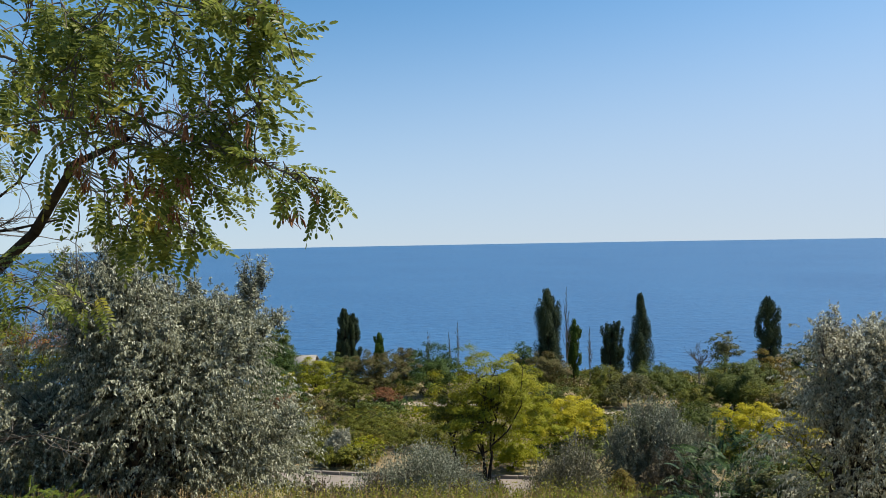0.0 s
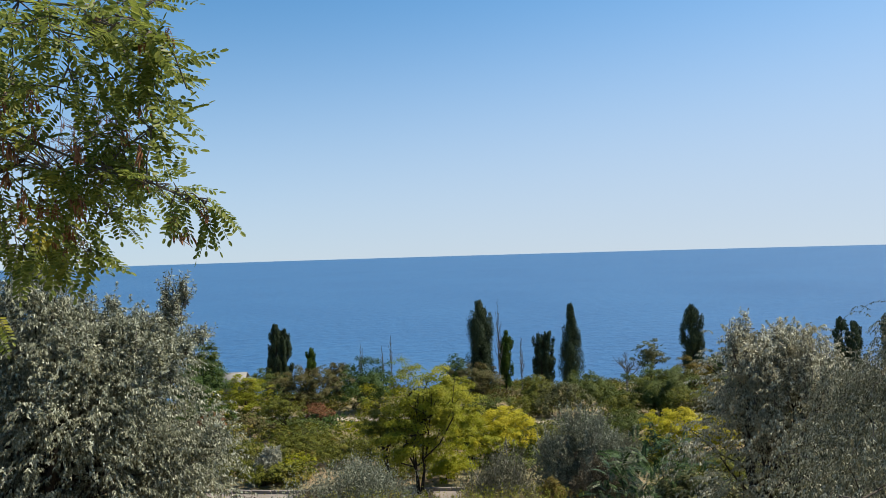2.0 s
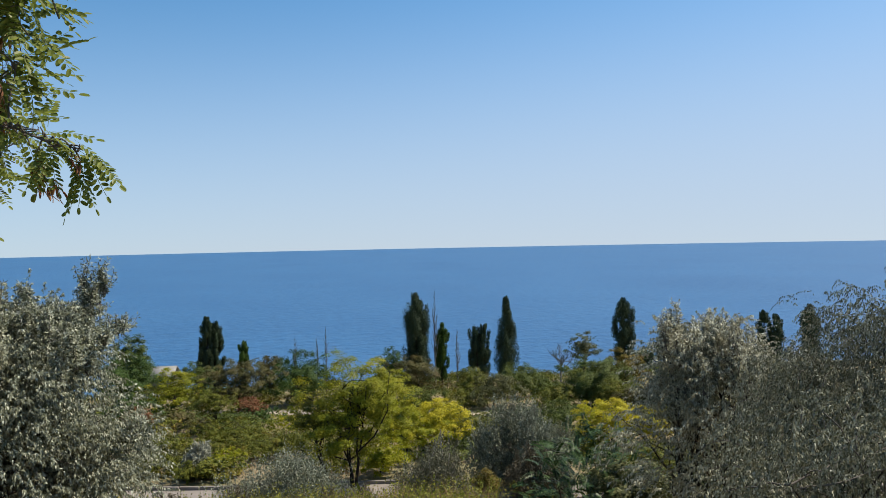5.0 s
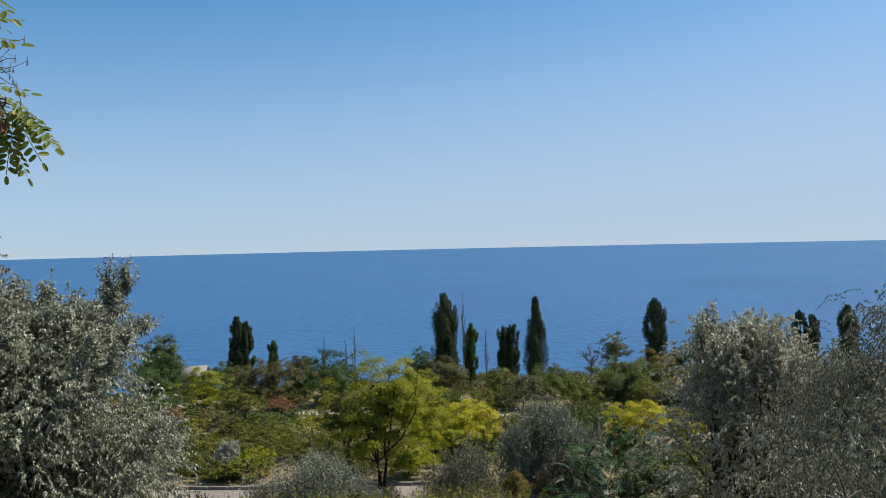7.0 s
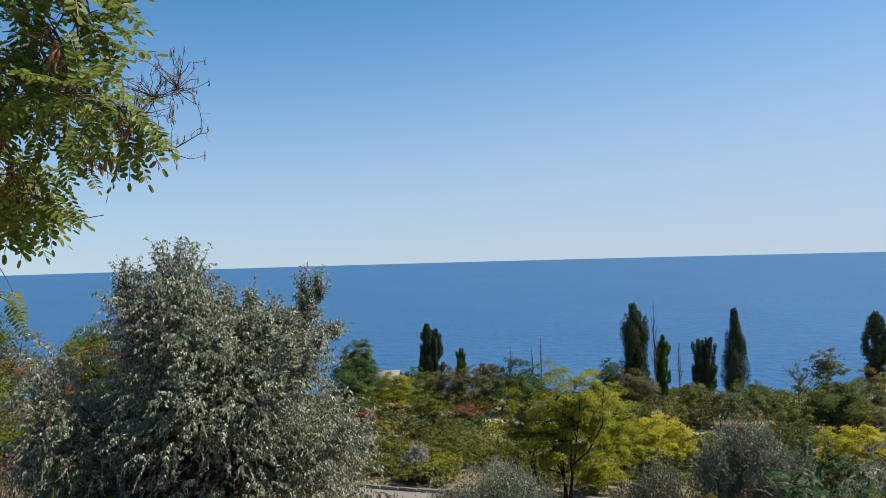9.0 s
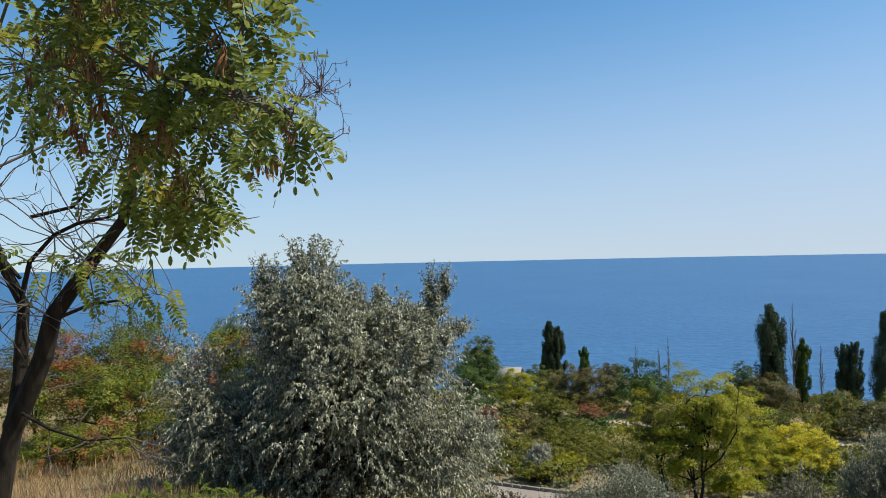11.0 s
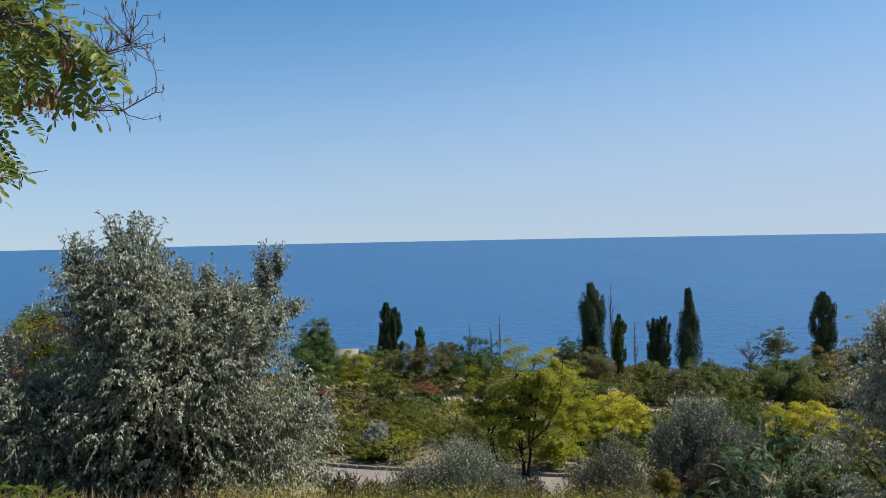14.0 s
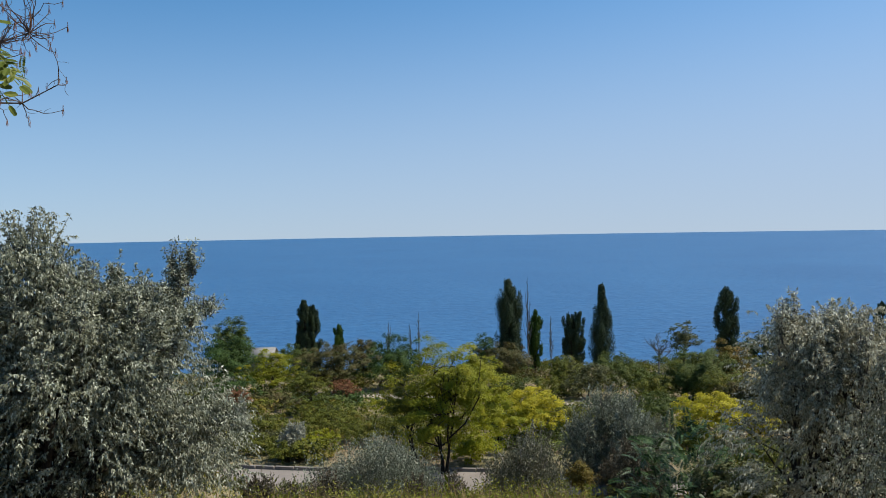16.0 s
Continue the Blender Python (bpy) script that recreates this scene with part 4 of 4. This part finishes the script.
def filler():
    """Scrub that closes the terraces between the named trees."""
    rng = np.random.default_rng(9)
    kinds = [("low green scrub bush", GREEN), ("low olive-green scrub bush", OLIVEGREEN), ("low dark green scrub bush", DARKGREEN), ("low brownish scrub bush", BROWNGREEN), ("low grey-green scrub bush", GREYGREEN)]
    for k in range(105):
        az, d = rng.uniform(-38, 17), rng.uniform(0, 1)
        d = 41 + 66 * d
        x, y = -math.sin(radians(az)) * d, math.cos(radians(az)) * d
        if abs(y - float(track_far(np.float64(x))) + 2) < 2.5 or y < road_far(np.float64(x)) + 2 or y > 106:
            continue
        z = float(land(x, y))
        top = min(z + rng.uniform(1.3, 3.0), 1.5 - math.tan(radians(rng.uniform(10.1, 11.6))) * d) if d > 62 else z + rng.uniform(0.7, 1.5)
        label, mat = kinds[int(rng.choice(5, p=(0.22, 0.44, 0.08, 0.14, 0.12)))]
        crown_tree(label, "bush", x, y, max(top, z + 0.9), rng.uniform(1.3, 2.7), mat, seed=1000 + k, trunk_show=0.0, leaf=0.0036 * d, most=1900, limbs=4)

    for k in range(46):
        x = rng.uniform(-16, 17)
        if -7.4 < x < -4.9 or 2.2 < x < 3.7 or 5.5 < x < 12:
            continue
        y = float(road_far(np.float64(x))) - rng.uniform(4.0, 6.0)
        z = float(land(x, y))
        grey_bush("dry grey-brown scrub beside the lane", "bush", x, y, z + rng.uniform(0.6, 1.25), rng.uniform(0.6, 1.2), GREYBROWN if k % 3 else GREYGREEN, seed=2000 + k, thin=0.2)


filler()


# ---- the locust tree beside the viewpoint ----
def locust_leaf_variants(rng, count):
    """Feather-shaped leaves along +x, drooping: a rib and pairs of oval leaflets."""
    made = []
    for q in range(count):
        v, f = [], []
        pairs = int(rng.integers(7, 11))
        ln = rng.uniform(0.15, 0.21)
        bow = rng.uniform(0.15, 0.55)

        def rib(s):
            return np.array([ln * s, 0.004 * math.sin(5 * s + q), -bow * ln * s * s])

        for s in range(6):
            a, w = rib(s / 5), 0.0011
            v += [a + (0, w, 0), a - (0, w, 0)]
        f += [(2 * s, 2 * s + 1, 2 * s + 3, 2 * s + 2) for s in range(5)]
        slots = [(0.18 + 0.8 * k / pairs, sg) for k in range(pairs) for sg in (-1, 1)] + [(1.0, 0)]
        for s, sg in slots:
            o = rib(s)
            d = unit(np.array([0.42 + rng.normal(0, 0.07), sg * 1.0, -0.32 + rng.normal(0, 0.12)])) if sg else unit(np.array([1, 0.1, -2 * bow * 0.6]))
            side = unit(np.cross(d, unit(np.array([0.15 + rng.normal(0, 0.12), sg * 0.3 + rng.normal(0, 0.12), 1.0]))))
            up = np.cross(side, d)
            l = 0.033 * rng.uniform(0.9, 1.1) * (1 - 0.25 * abs(s - 0.5))
            w = l * rng.uniform(0.21, 0.27)
            b = len(v)
            v += [o + d * 0.003, o + d * (0.003 + l)]
            for k in (-1, 1):
                v += [o + d * (0.003 + l * u) + side * k * w * ww + up * w * 0.25 * ww for u, ww in ((0.16, 0.74), (0.5, 1.0), (0.84, 0.78))]
            f += [(b, b + 2, b + 3, b + 4, b + 1), (b, b + 1, b + 7, b + 6, b + 5)]
        made.append((np.array(v), f))
    return made


def pod_bunch_variants(rng, count):
    made = []
    for q in range(count):
        acc = Acc()
        for k in range(int(rng.integers(7, 13))):
            o = rng.normal(0, 0.010, 3)
            l, w = rng.uniform(0.03, 0.046), rng.uniform(0.0036, 0.005)
            d = unit(np.array([rng.normal(0, 0.22), rng.normal(0, 0.22), -1.0]))
            side = unit(np.cross(d, rand_dirs(rng, 1)[0]))
            th = np.cross(side, d) * 0.0012
            ring = []
            for u, ww in ((0, 0.25), (0.2, 0.9), (0.5, 1.0), (0.8, 0.85), (1, 0.15)):
                p = o + d * l * u + np.cross(side, d) * 0.006 * math.sin(u * 3 + k)
                ring += [p + side * w * ww, p + th, p - side * w * ww, p - th]
            fs = [(4 * a + b, 4 * a + (b + 1) % 4, 4 * a + 4 + (b + 1) % 4, 4 * a + 4 + b) for a in range(4) for b in range(4)]
            acc.add(ring, fs)
            tube(acc, [(0, 0, 0.03), o + (0, 0, 0.01), o], (0.0012, 0.001, 0.001), 3)
        made.append(acc.mesh("pod", POD, True))
    return made


def locust():
    rng = np.random.default_rng(77)
    bx, by = -2.72, 3.75
    z0 = float(land(bx, by)) - 0.05
    t = thing("locust_tree", "locust tree with feathery leaves and brown seed pods", "locust tree", 0, 0, 0)
    t.location = (bx, by, z0)
    o = np.array([bx, by, z0])
    wood, twigs = Acc(), Acc()
    # the trunk, its two leaning stems and the bare lower limbs
    stem = np.array([(-2.93, 3.78, z0 - 0.1), (-2.86, 3.78, 0.12), (-2.78, 3.78, 0.48), (-2.71, 3.78, 0.72)]) - o
    tube(wood, stem, (0.060, 0.052, 0.047, 0.045), 10)
    right = np.array([(-2.73, 3.78, 0.66), (-2.62, 3.78, 0.86), (-2.54, 3.78, 1.01), (-2.48, 3.78, 1.21), (-2.25, 3.78, 1.47), (-2.0, 3.7, 1.66), (-1.6, 3.3, 1.95), (-1.2, 2.9, 2.0)]) - o
    tube(wood, right, (0.050, 0.048, 0.046, 0.042, 0.033, 0.026, 0.018, 0.009), 8)
    left = np.array([(-2.73, 3.78, 0.66), (-2.72, 3.82, 0.90), (-2.71, 3.82, 1.06), (-2.67, 3.80, 1.27), (-2.77, 3.78, 1.46), (-2.87, 3.74, 1.78), (-2.84, 3.64, 2.12), (-2.5, 3.5, 2.5)]) - o
    tube(wood, left, (0.038, 0.035, 0.032, 0.028, 0.024, 0.020, 0.016, 0.011), 8)
    arm = np.array([(-2.68, 3.79, 1.28), (-2.61, 3.78, 1.48), (-2.46, 3.78, 1.61), (-2.30, 3.76, 1.66), (-2.12, 3.74, 1.68), (-1.75, 3.5, 1.72)]) - o
    tube(wood, arm, (0.014, 0.012, 0.010, 0.009, 0.007, 0.004), 6)
    for q in (((-2.49, 3.78, 1.19), (-2.26, 3.78, 1.27), (-2.08, 3.76, 1.29), (-1.99, 3.74, 1.25)), ((-2.70, 3.76, 0.76), (-2.45, 3.72, 0.68), (-2.22, 3.7, 0.64), (-1.99, 3.68, 0.67)),
              ((-2.60, 3.78, 1.70), (-2.35, 3.78, 1.74), (-2.1, 3.76, 1.92), (-1.95, 3.7, 2.08)), ((-2.69, 3.8, 1.4), (-2.95, 3.75, 1.7), (-3.05, 3.7, 1.95), (-3.0, 3.6, 2.2))):
        line = np.array(q) - o
        tube(wood, line, (0.010, 0.008, 0.006, 0.003), 6)
        for k in range(9):
            fork(rng, twigs, line[int(rng.integers(1, 4))], unit(line[-1] - line[0] + rng.normal(0, 0.6, 3)), 0.2, 0.003, 1, 0.5, 0.03)
    for k in range(48):
        line = (right, left, arm)[k % 3]
        a = line[int(rng.integers(1, len(line) - 2))]
        fork(rng, twigs, a, rand_dirs(rng, 1)[0] + np.array([0.1, 0, 0.35]), rng.uniform(0.2, 0.5), 0.004, 1, 0.5, 0.02)
    # boughs that carry the foliage: x, y, z, spread, leaves
    front = (between((-0.77, 2.40, 1.91, 0.12, 10), (-0.36, 2.16, 1.76, 0.03, 5), 9)
             + between((-0.84, 2.63, 1.77, 0.15, 8), (-1.05, 2.71, 1.69, 0.14, 8), 3)
             + between((-1.12, 2.72, 1.73, 0.14, 7), (-1.34, 2.84, 1.77, 0.11, 6), 3)
             + between((-0.86, 2.62, 1.63, 0.08, 5), (-1.20, 2.80, 1.64, 0.10, 5), 5)
             + between((-0.80, 2.52, 1.81, 0.17, 10), (-1.25, 2.45, 1.99, 0.23, 9), 7)
             + between((-0.61, 2.41, 2.00, 0.09, 10), (-0.80, 2.47, 2.01, 0.20, 15), 4)
             + between((-0.53, 2.16, 2.28, 0.08, 6), (-0.92, 2.26, 2.32, 0.20, 12), 5)
             + between((-0.57, 2.32, 2.40, 0.08, 5), (-0.52, 2.32, 2.22, 0.08, 6), 3)
             + between((-0.59, 2.32, 2.20, 0.08, 5), (-0.56, 2.32, 2.02, 0.08, 6), 4))
    back = (between((-0.74, 2.50, 2.22, 0.20, 8), (-1.26, 2.52, 2.14, 0.25, 10), 4)
            + between((-0.59, 2.45, 2.27, 0.08, 10), (-0.78, 2.53, 2.35, 0.20, 9), 3)
            + between((-0.75, 2.68, 2.53, 0.20, 14), (-0.96, 2.72, 2.37, 0.20, 18), 2)
            + between((-1.14, 2.56, 2.35, 0.23, 19), (-1.52, 2.79, 2.42, 0.25, 26), 4)
            + between((-1.19, 2.75, 2.22, 0.23, 24), (-1.58, 2.80, 2.24, 0.23, 22), 3)
            + between((-1.62, 2.98, 2.17, 0.25, 22), (-1.53, 3.26, 2.19, 0.23, 16), 2)
            + between((-2.02, 3.16, 2.28, 0.17, 20), (-1.98, 3.28, 1.98, 0.15, 15), 4)
            + between((-2.16, 3.44, 1.50, 0.20, 6), (-1.68, 3.50, 1.33, 0.11, 6), 6))
    # the long bough that reaches out over the view
    bough = np.array([(-2.5, 3.5, 2.5), (-1.75, 3.05, 2.36), (-1.3, 2.72, 2.16), (-0.98, 2.50, 2.0), (-0.72, 2.37, 1.89), (-0.55, 2.27, 1.84), (-0.44, 2.19, 1.79), (-0.37, 2.16, 1.73)]) - o
    tube(twigs, bough, (0.007, 0.006, 0.0055, 0.005, 0.0042, 0.0035, 0.003, 0.002), 6)
    upper = np.array([(-2.5, 3.5, 2.5), (-1.9, 3.05, 2.62), (-1.4, 2.72, 2.58), (-1.05, 2.55, 2.50), (-0.8, 2.42, 2.44), (-0.6, 2.34, 2.37), (-0.48, 2.32, 2.26), (-0.44, 2.31, 2.14)]) - o
    tube(twigs, upper, (0.007, 0.006, 0.0055, 0.005, 0.004, 0.0035, 0.003, 0.002), 6)
    spots = [(bough[-1], unit(np.array([0.15, 0.0, -1.0]))), (bough[-1], unit(np.array([0.5, 0.1, -0.75])))]
    for cx, cy, cz, sp, n in front + back:
        c = np.array([cx, cy, cz]) - o
        src = right[6] if cx > -1.75 else left[5]
        if cz < 1.55 and cx < -1.8:
            src = right[4]
        if cx > -1.75 and cz > 1.74:
            main_line = upper if cz > 2.06 else bough
            src = main_line[int(np.argmin(np.linalg.norm(main_line[:-1] - c, axis=1)))]
        via = (src + c) / 2 + np.array([0, 0, 0.02])
        line = np.concatenate([limb(rng, src, via, 0.08, 5)[:-1], limb(rng, via, c, 0.10, 5)])
        tube(twigs, line, np.linspace(0.0032, 0.0018, len(line)), 5)
        tips = []
        for k in range(6):
            e = c + rand_dirs(rng, 1)[0] * sp * rng.uniform(0.5, 1.0) * np.array([1, 1, 0.8])
            tl = limb(rng, line[int(rng.integers(len(line) - 3, len(line)))], e, 0.12, 6, 0.1)
            tube(twigs, tl, np.linspace(0.003, 0.0014, 6), 4)
            tips.append(tl)
        for k in range(round(n)):
            tl = tips[k % 6]
            u = rng.uniform(0.2, 1.0) * 5
            a = tl[int(u)] + (tl[min(5, int(u) + 1)] - tl[int(u)]) * (u % 1)
            fall = np.array([0.3, -0.1, -0.42]) if cz < 1.8 else np.array([0.35, -0.2, -0.12])
            d = unit((tl[-1] - tl[0]) / max(1e-6, np.linalg.norm(tl[-1] - tl[0])) * 0.5 + rng.normal(0, 0.42, 3) + fall)
            spots.append((a + rng.normal(0, 0.012, 3), d))
    part("trunk", wood.mesh("trunk", BARK, True), t)
    tagged(part("twigwork", twigs.mesh("twigwork", GREYBARK, True), t), "thin grey-brown twigs", kind="stuff")
    # leaves: the ones towards the open side singly, the rest joined
    shapes = locust_leaf_variants(rng, 12)
    meshes = []
    for v, f in shapes:
        me = bpy.data.meshes.new("leaf")
        me.from_pydata([tuple(p) for p in v], [], f)
        me.materials.append(LOCUST)
        meshes.append(me)
    rest_v, rest_f, base = [], [], 0
    order = sorted(range(len(spots)), key=lambda k: -(spots[k][0][0] - spots[k][0][1]))
    poses = []
    for rank, k in enumerate(order):
        a, d = spots[k]
        n = unit(np.array([0.3 + rng.normal(0, 0.3), rng.normal(0, 0.3) - 0.4, 0.85]))
        y = unit(np.cross(n, d))
        z = np.cross(d, y)
        sc = rng.uniform(0.76, 1.02) * (0.74 if a[0] + o[0] > -0.8 and a[2] + o[2] < 1.95 else 1)
        m = np.stack([d, y, z], 1) * sc
        q = int(rng.integers(12))
        if rank < 290:
            poses.append((q, Matrix(((*m[0], a[0]), (*m[1], a[1]), (*m[2], a[2]), (0, 0, 0, 1)))))
        else:
            v, f = shapes[q]
            rest_v.append(v @ m.T + a)
            rest_f += [tuple(i + base for i in face) for face in f]
            base += len(v)
    me = bpy.data.meshes.new("crown")
    me.from_pydata([tuple(p) for p in np.concatenate(rest_v)], [], rest_f)
    me.materials.append(LOCUST)
    crown = tagged(part("crown", me, t), "dense feathery green leaves", kind="stuff")
    for q, m in poses:
        ob = part("leaf", meshes[q], t)
        ob.matrix_basis = m
    # bunches of brown pods
    bunches = pod_bunch_variants(rng, 6)
    places = [(-0.46, 2.20, 1.69), (-0.43, 2.19, 1.66), (-0.48, 2.22, 1.68), (-0.84, 2.36, 1.79), (-0.80, 2.35, 1.76), (-0.78, 2.38, 1.74), (-0.92, 2.40, 1.82), (-0.88, 2.40, 1.78), (-1.00, 2.38, 1.84), (-1.06, 2.42, 1.86),
              (-0.98, 2.36, 1.92), (-1.02, 2.34, 1.97), (-0.94, 2.34, 2.02), (-1.00, 2.32, 2.06), (-1.08, 2.36, 2.0), (-0.88, 2.32, 2.1), (-1.12, 2.4, 1.9), (-1.18, 2.5, 1.82), (-1.22, 2.52, 1.88), (-1.28, 2.6, 1.86),
              (-0.62, 2.32, 1.98), (-0.58, 2.30, 1.94), (-0.56, 2.28, 2.1), (-0.54, 2.26, 2.26), (-0.50, 2.26, 2.28), (-0.96, 2.55, 1.7), (-1.1, 2.6, 1.76), (-1.34, 2.5, 2.0), (-1.3, 2.46, 2.1), (-0.8, 2.3, 1.9)]
    for p in places:
        ob = part("pod", bunches[int(rng.integers(6))], t, "dry brown hanging seed pods")
        ob.matrix_basis = Matrix.Translation(np.array(p) - o + rng.normal(0, 0.02, 3)) @ pose(0, 0, 0, 0, 0, rng.uniform(0, 360)) @ Matrix.Scale(rng.uniform(0.75, 1.0), 4)
    for a, d in spots[::40]:
        ob = part("pod", bunches[int(rng.integers(6))], t, "dry brown hanging seed pods")
        ob.matrix_basis = Matrix.Translation(a) @ pose(0, 0, 0, 0, 0, rng.uniform(0, 360)) @ Matrix.Scale(0.8, 4)
    # a leafless branch hung with dry pods, reaching out past the leaves
    dry = Acc()
    main = np.array([(-2.85, 3.70, 1.9), (-2.34, 4.44, 2.42), (-1.98, 4.6, 2.3), (-1.87, 4.74, 2.21), (-1.70, 4.68, 2.28), (-1.57, 4.64, 2.36), (-1.42, 4.61, 2.40)]) - o
    low = np.array([(-2.02, 4.6, 2.3), (-1.80, 4.61, 2.13), (-1.56, 4.52, 2.05), (-1.43, 4.54, 2.05), (-1.27, 4.56, 2.14)]) - o
    thin = np.array([(-1.35, 3.1, 1.62), (-1.08, 3.02, 1.59), (-0.99, 3.0, 1.6), (-0.91, 3.0, 1.61)]) - o
    tube(dry, main, np.linspace(0.007, 0.0025, 7), 5)
    tube(dry, low, np.linspace(0.007, 0.0024, 5), 5)
    loose = Acc()
    tube(loose, thin, np.linspace(0.0026, 0.0012, 4), 4)
    tips = []
    for line, n, to in ((main, 120, dry), (low, 22, dry), (thin, 3, loose)):
        for k in range(n):
            a = line[int(rng.integers(2 if line is main else 1, len(line)))]
            reach = 0.55 if line is thin else 1.0
            b = a + rand_dirs(rng, 1)[0] * rng.uniform(0.08, 0.24) * np.array([1, 1, 0.8]) * reach + np.array([-0.02, 0, 0.05])
            tl = limb(rng, a, b, 0.2, 6)
            tube(to, tl, np.linspace(0.0028, 0.0013, 6), 4)
            for q in range(2):
                tube(to, limb(rng, tl[2 + q], tl[2 + q] + rand_dirs(rng, 1)[0] * 0.05, 0.2, 4), (0.0012, 0.001, 0.0009, 0.0007), 3)
            tips += [tl[-1], tl[3]]
    part("twig", loose.mesh("twig", DRYTWIG, True), t, "bare grey-brown twig")
    bough = part("dry_branch", dry.mesh("dry_branch", DRYTWIG, True), t, "leafless grey-brown branch with fine twigs")
    for p in tips[::2]:
        ob = part("pod", bunches[int(rng.integers(6))], bough, "dry reddish brown seed pods")
        ob.matrix_basis = Matrix.Translation(p) @ pose(0, 0, 0, 0, 0, rng.uniform(0, 360)) @ Matrix.Diagonal((0.26, 0.26, rng.uniform(0.45, 0.75), 1))
    for k in range(5):
        p = tips[int(rng.integers(len(tips)))]
        ob = part("leaf", meshes[k], bough)
        ob.matrix_basis = Matrix.Translation(p) @ pose(0, 0, 0, 0, 60, rng.uniform(0, 360)) @ Matrix.Scale(0.6, 4)


locust()


# ---- house by the cliff ----
def house(x, y, ridge):
    z0 = float(land(x, y)) - 0.1
    t = thing("house", "small pale house with a low pitched roof", "house", x, y, z0)
    hw, hd, eave, top = 1.7, 2.2, ridge - z0 - 0.9, ridge - z0
    bm = bmesh.new()
    bmesh.ops.create_cube(bm, size=1, matrix=Matrix.LocRotScale((0, 0, eave / 2), None, (2 * hw - 0.4, 2 * hd - 0.4, eave)))
    me = bpy.data.meshes.new("wall")
    bm.to_mesh(me)
    bm.free()
    me.materials.append(PLASTER)
    part("wall", me, t)
    acc = Acc()
    for sg in (-1, 1):
        a = np.array([(-hw, sg * hd, eave - 0.05), (hw, sg * hd, eave - 0.05), (hw, 0, top), (-hw, 0, top)])
        acc.add(np.concatenate([a, a + (0, 0, 0.12)]), [(0, 1, 2, 3), (7, 6, 5, 4), (0, 4, 5, 1), (1, 5, 6, 2), (2, 6, 7, 3), (3, 7, 4, 0)])
    part("roof", acc.mesh("roof", ROOFING), t, "pale low pitched roof")


house(-19.08, 102.01, -14.1)

# ---- ground cover ----
def scatter(name, label, category, mat, n, region, height, width, seed, tilt=0.35, bits=1):
    """Blades or small leafy stalks over a stretch of ground."""
    rng = np.random.default_rng(600 + seed)
    px, py = region(rng, n)
    pz = land(px, py)
    root = np.stack([px, py, pz], -1)
    acc = Acc()
    lean = unit(np.stack([rng.normal(0, tilt, len(px)), rng.normal(0, tilt, len(px)), np.ones(len(px))], -1))
    hgt = height * rng.uniform(0.4, 1.25, len(px))
    if bits == 1:
        leaves(acc, root, lean, rand_dirs(rng, len(px)), hgt, width * rng.uniform(0.6, 1.3, len(px)))
    else:
        for k in range(bits):
            s = rng.uniform(0.2, 1.0, len(px))
            pos = root + lean * (hgt * s)[:, None]
            leaves(acc, pos, unit(rand_dirs(rng, len(px)) + np.array([0, 0, 0.5])), rand_dirs(rng, len(px)) + np.array([0, 0, 0.8]), width * 3.2 * rng.uniform(0.6, 1.3, len(px)), width * 1.3)
    tagged(new(name, acc.mesh(name, mat)), label, category, kind="stuff")


def brow(rng, n):
    x, y = rng.uniform(-5, 3.4, n), rng.uniform(6.0, 14.5, n)
    keep = (x < 0.2 * y + 0.5) & (x > 0.3 - 0.33 * y)
    return x[keep], y[keep]


def left_slope(rng, n):
    x, y = rng.uniform(-24, -1.5, n), rng.uniform(5.0, 24, n)
    return x, y


def terrace(rng, n):
    x, y = rng.uniform(-26, 40, n), rng.uniform(14, 95, n)
    lumpy = np.sin(x * 0.9 + 1.7 * np.sin(y * 0.5)) + np.sin(y * 0.8 + x * 0.3)
    keep = (np.abs(y - road_far(x) + 2.0) > 2.9) & (np.abs(y - track_far(x) + 2) > 2.4) & (lumpy > -0.9)
    return x[keep], y[keep]


scatter("weeds", "low yellow-green weeds on the brow of the slope", "weeds", HERB, 14000, brow, 0.42, 0.010, 1, bits=7)
scatter("dry_grass", "dry straw-coloured grass on the slope", "grass", STRAW, 42000, left_slope, 0.38, 0.012, 2)
scatter("dry_stalks", "dry straw-coloured grass among the weeds", "grass", STRAW, 9000, brow, 0.40, 0.010, 3)
scatter("undergrowth", "low green and brown undergrowth between the trees", "undergrowth", OLIVEGREEN, 15000, terrace, 0.8, 0.06, 4, bits=4)
scatter("terrace_grass", "dry grass between the shrubs", "grass", STRAW, 22000, terrace, 0.45, 0.03, 5)

# ---- kerbstones of the lane ----
bm = bmesh.new()
bmesh.ops.create_cube(bm, size=1, matrix=Matrix.Diagonal((0.97, 0.16, 0.22, 1)))
bmesh.ops.bevel(bm, geom=bm.edges[:], offset=0.012, segments=1, affect="EDGES")
kerb_mesh = bpy.data.meshes.new("kerbstone")
bm.to_mesh(kerb_mesh)
bm.free()
kerb_mesh.materials.append(CONCRETE)
for k in range(58):
    x = -28 + k
    y = float(road_far(np.float64(x)))
    slope = math.atan2(float(road_far(np.float64(x + 0.5)) - road_far(np.float64(x - 0.5))), 1)
    ob = part("kerbstone", kerb_mesh, road)
    ob.matrix_basis = Matrix.Translation((x, y + 0.08, float(land(x, y)) + 0.08)) @ Matrix.Rotation(slope + random.uniform(-0.01, 0.01), 4, "Z")
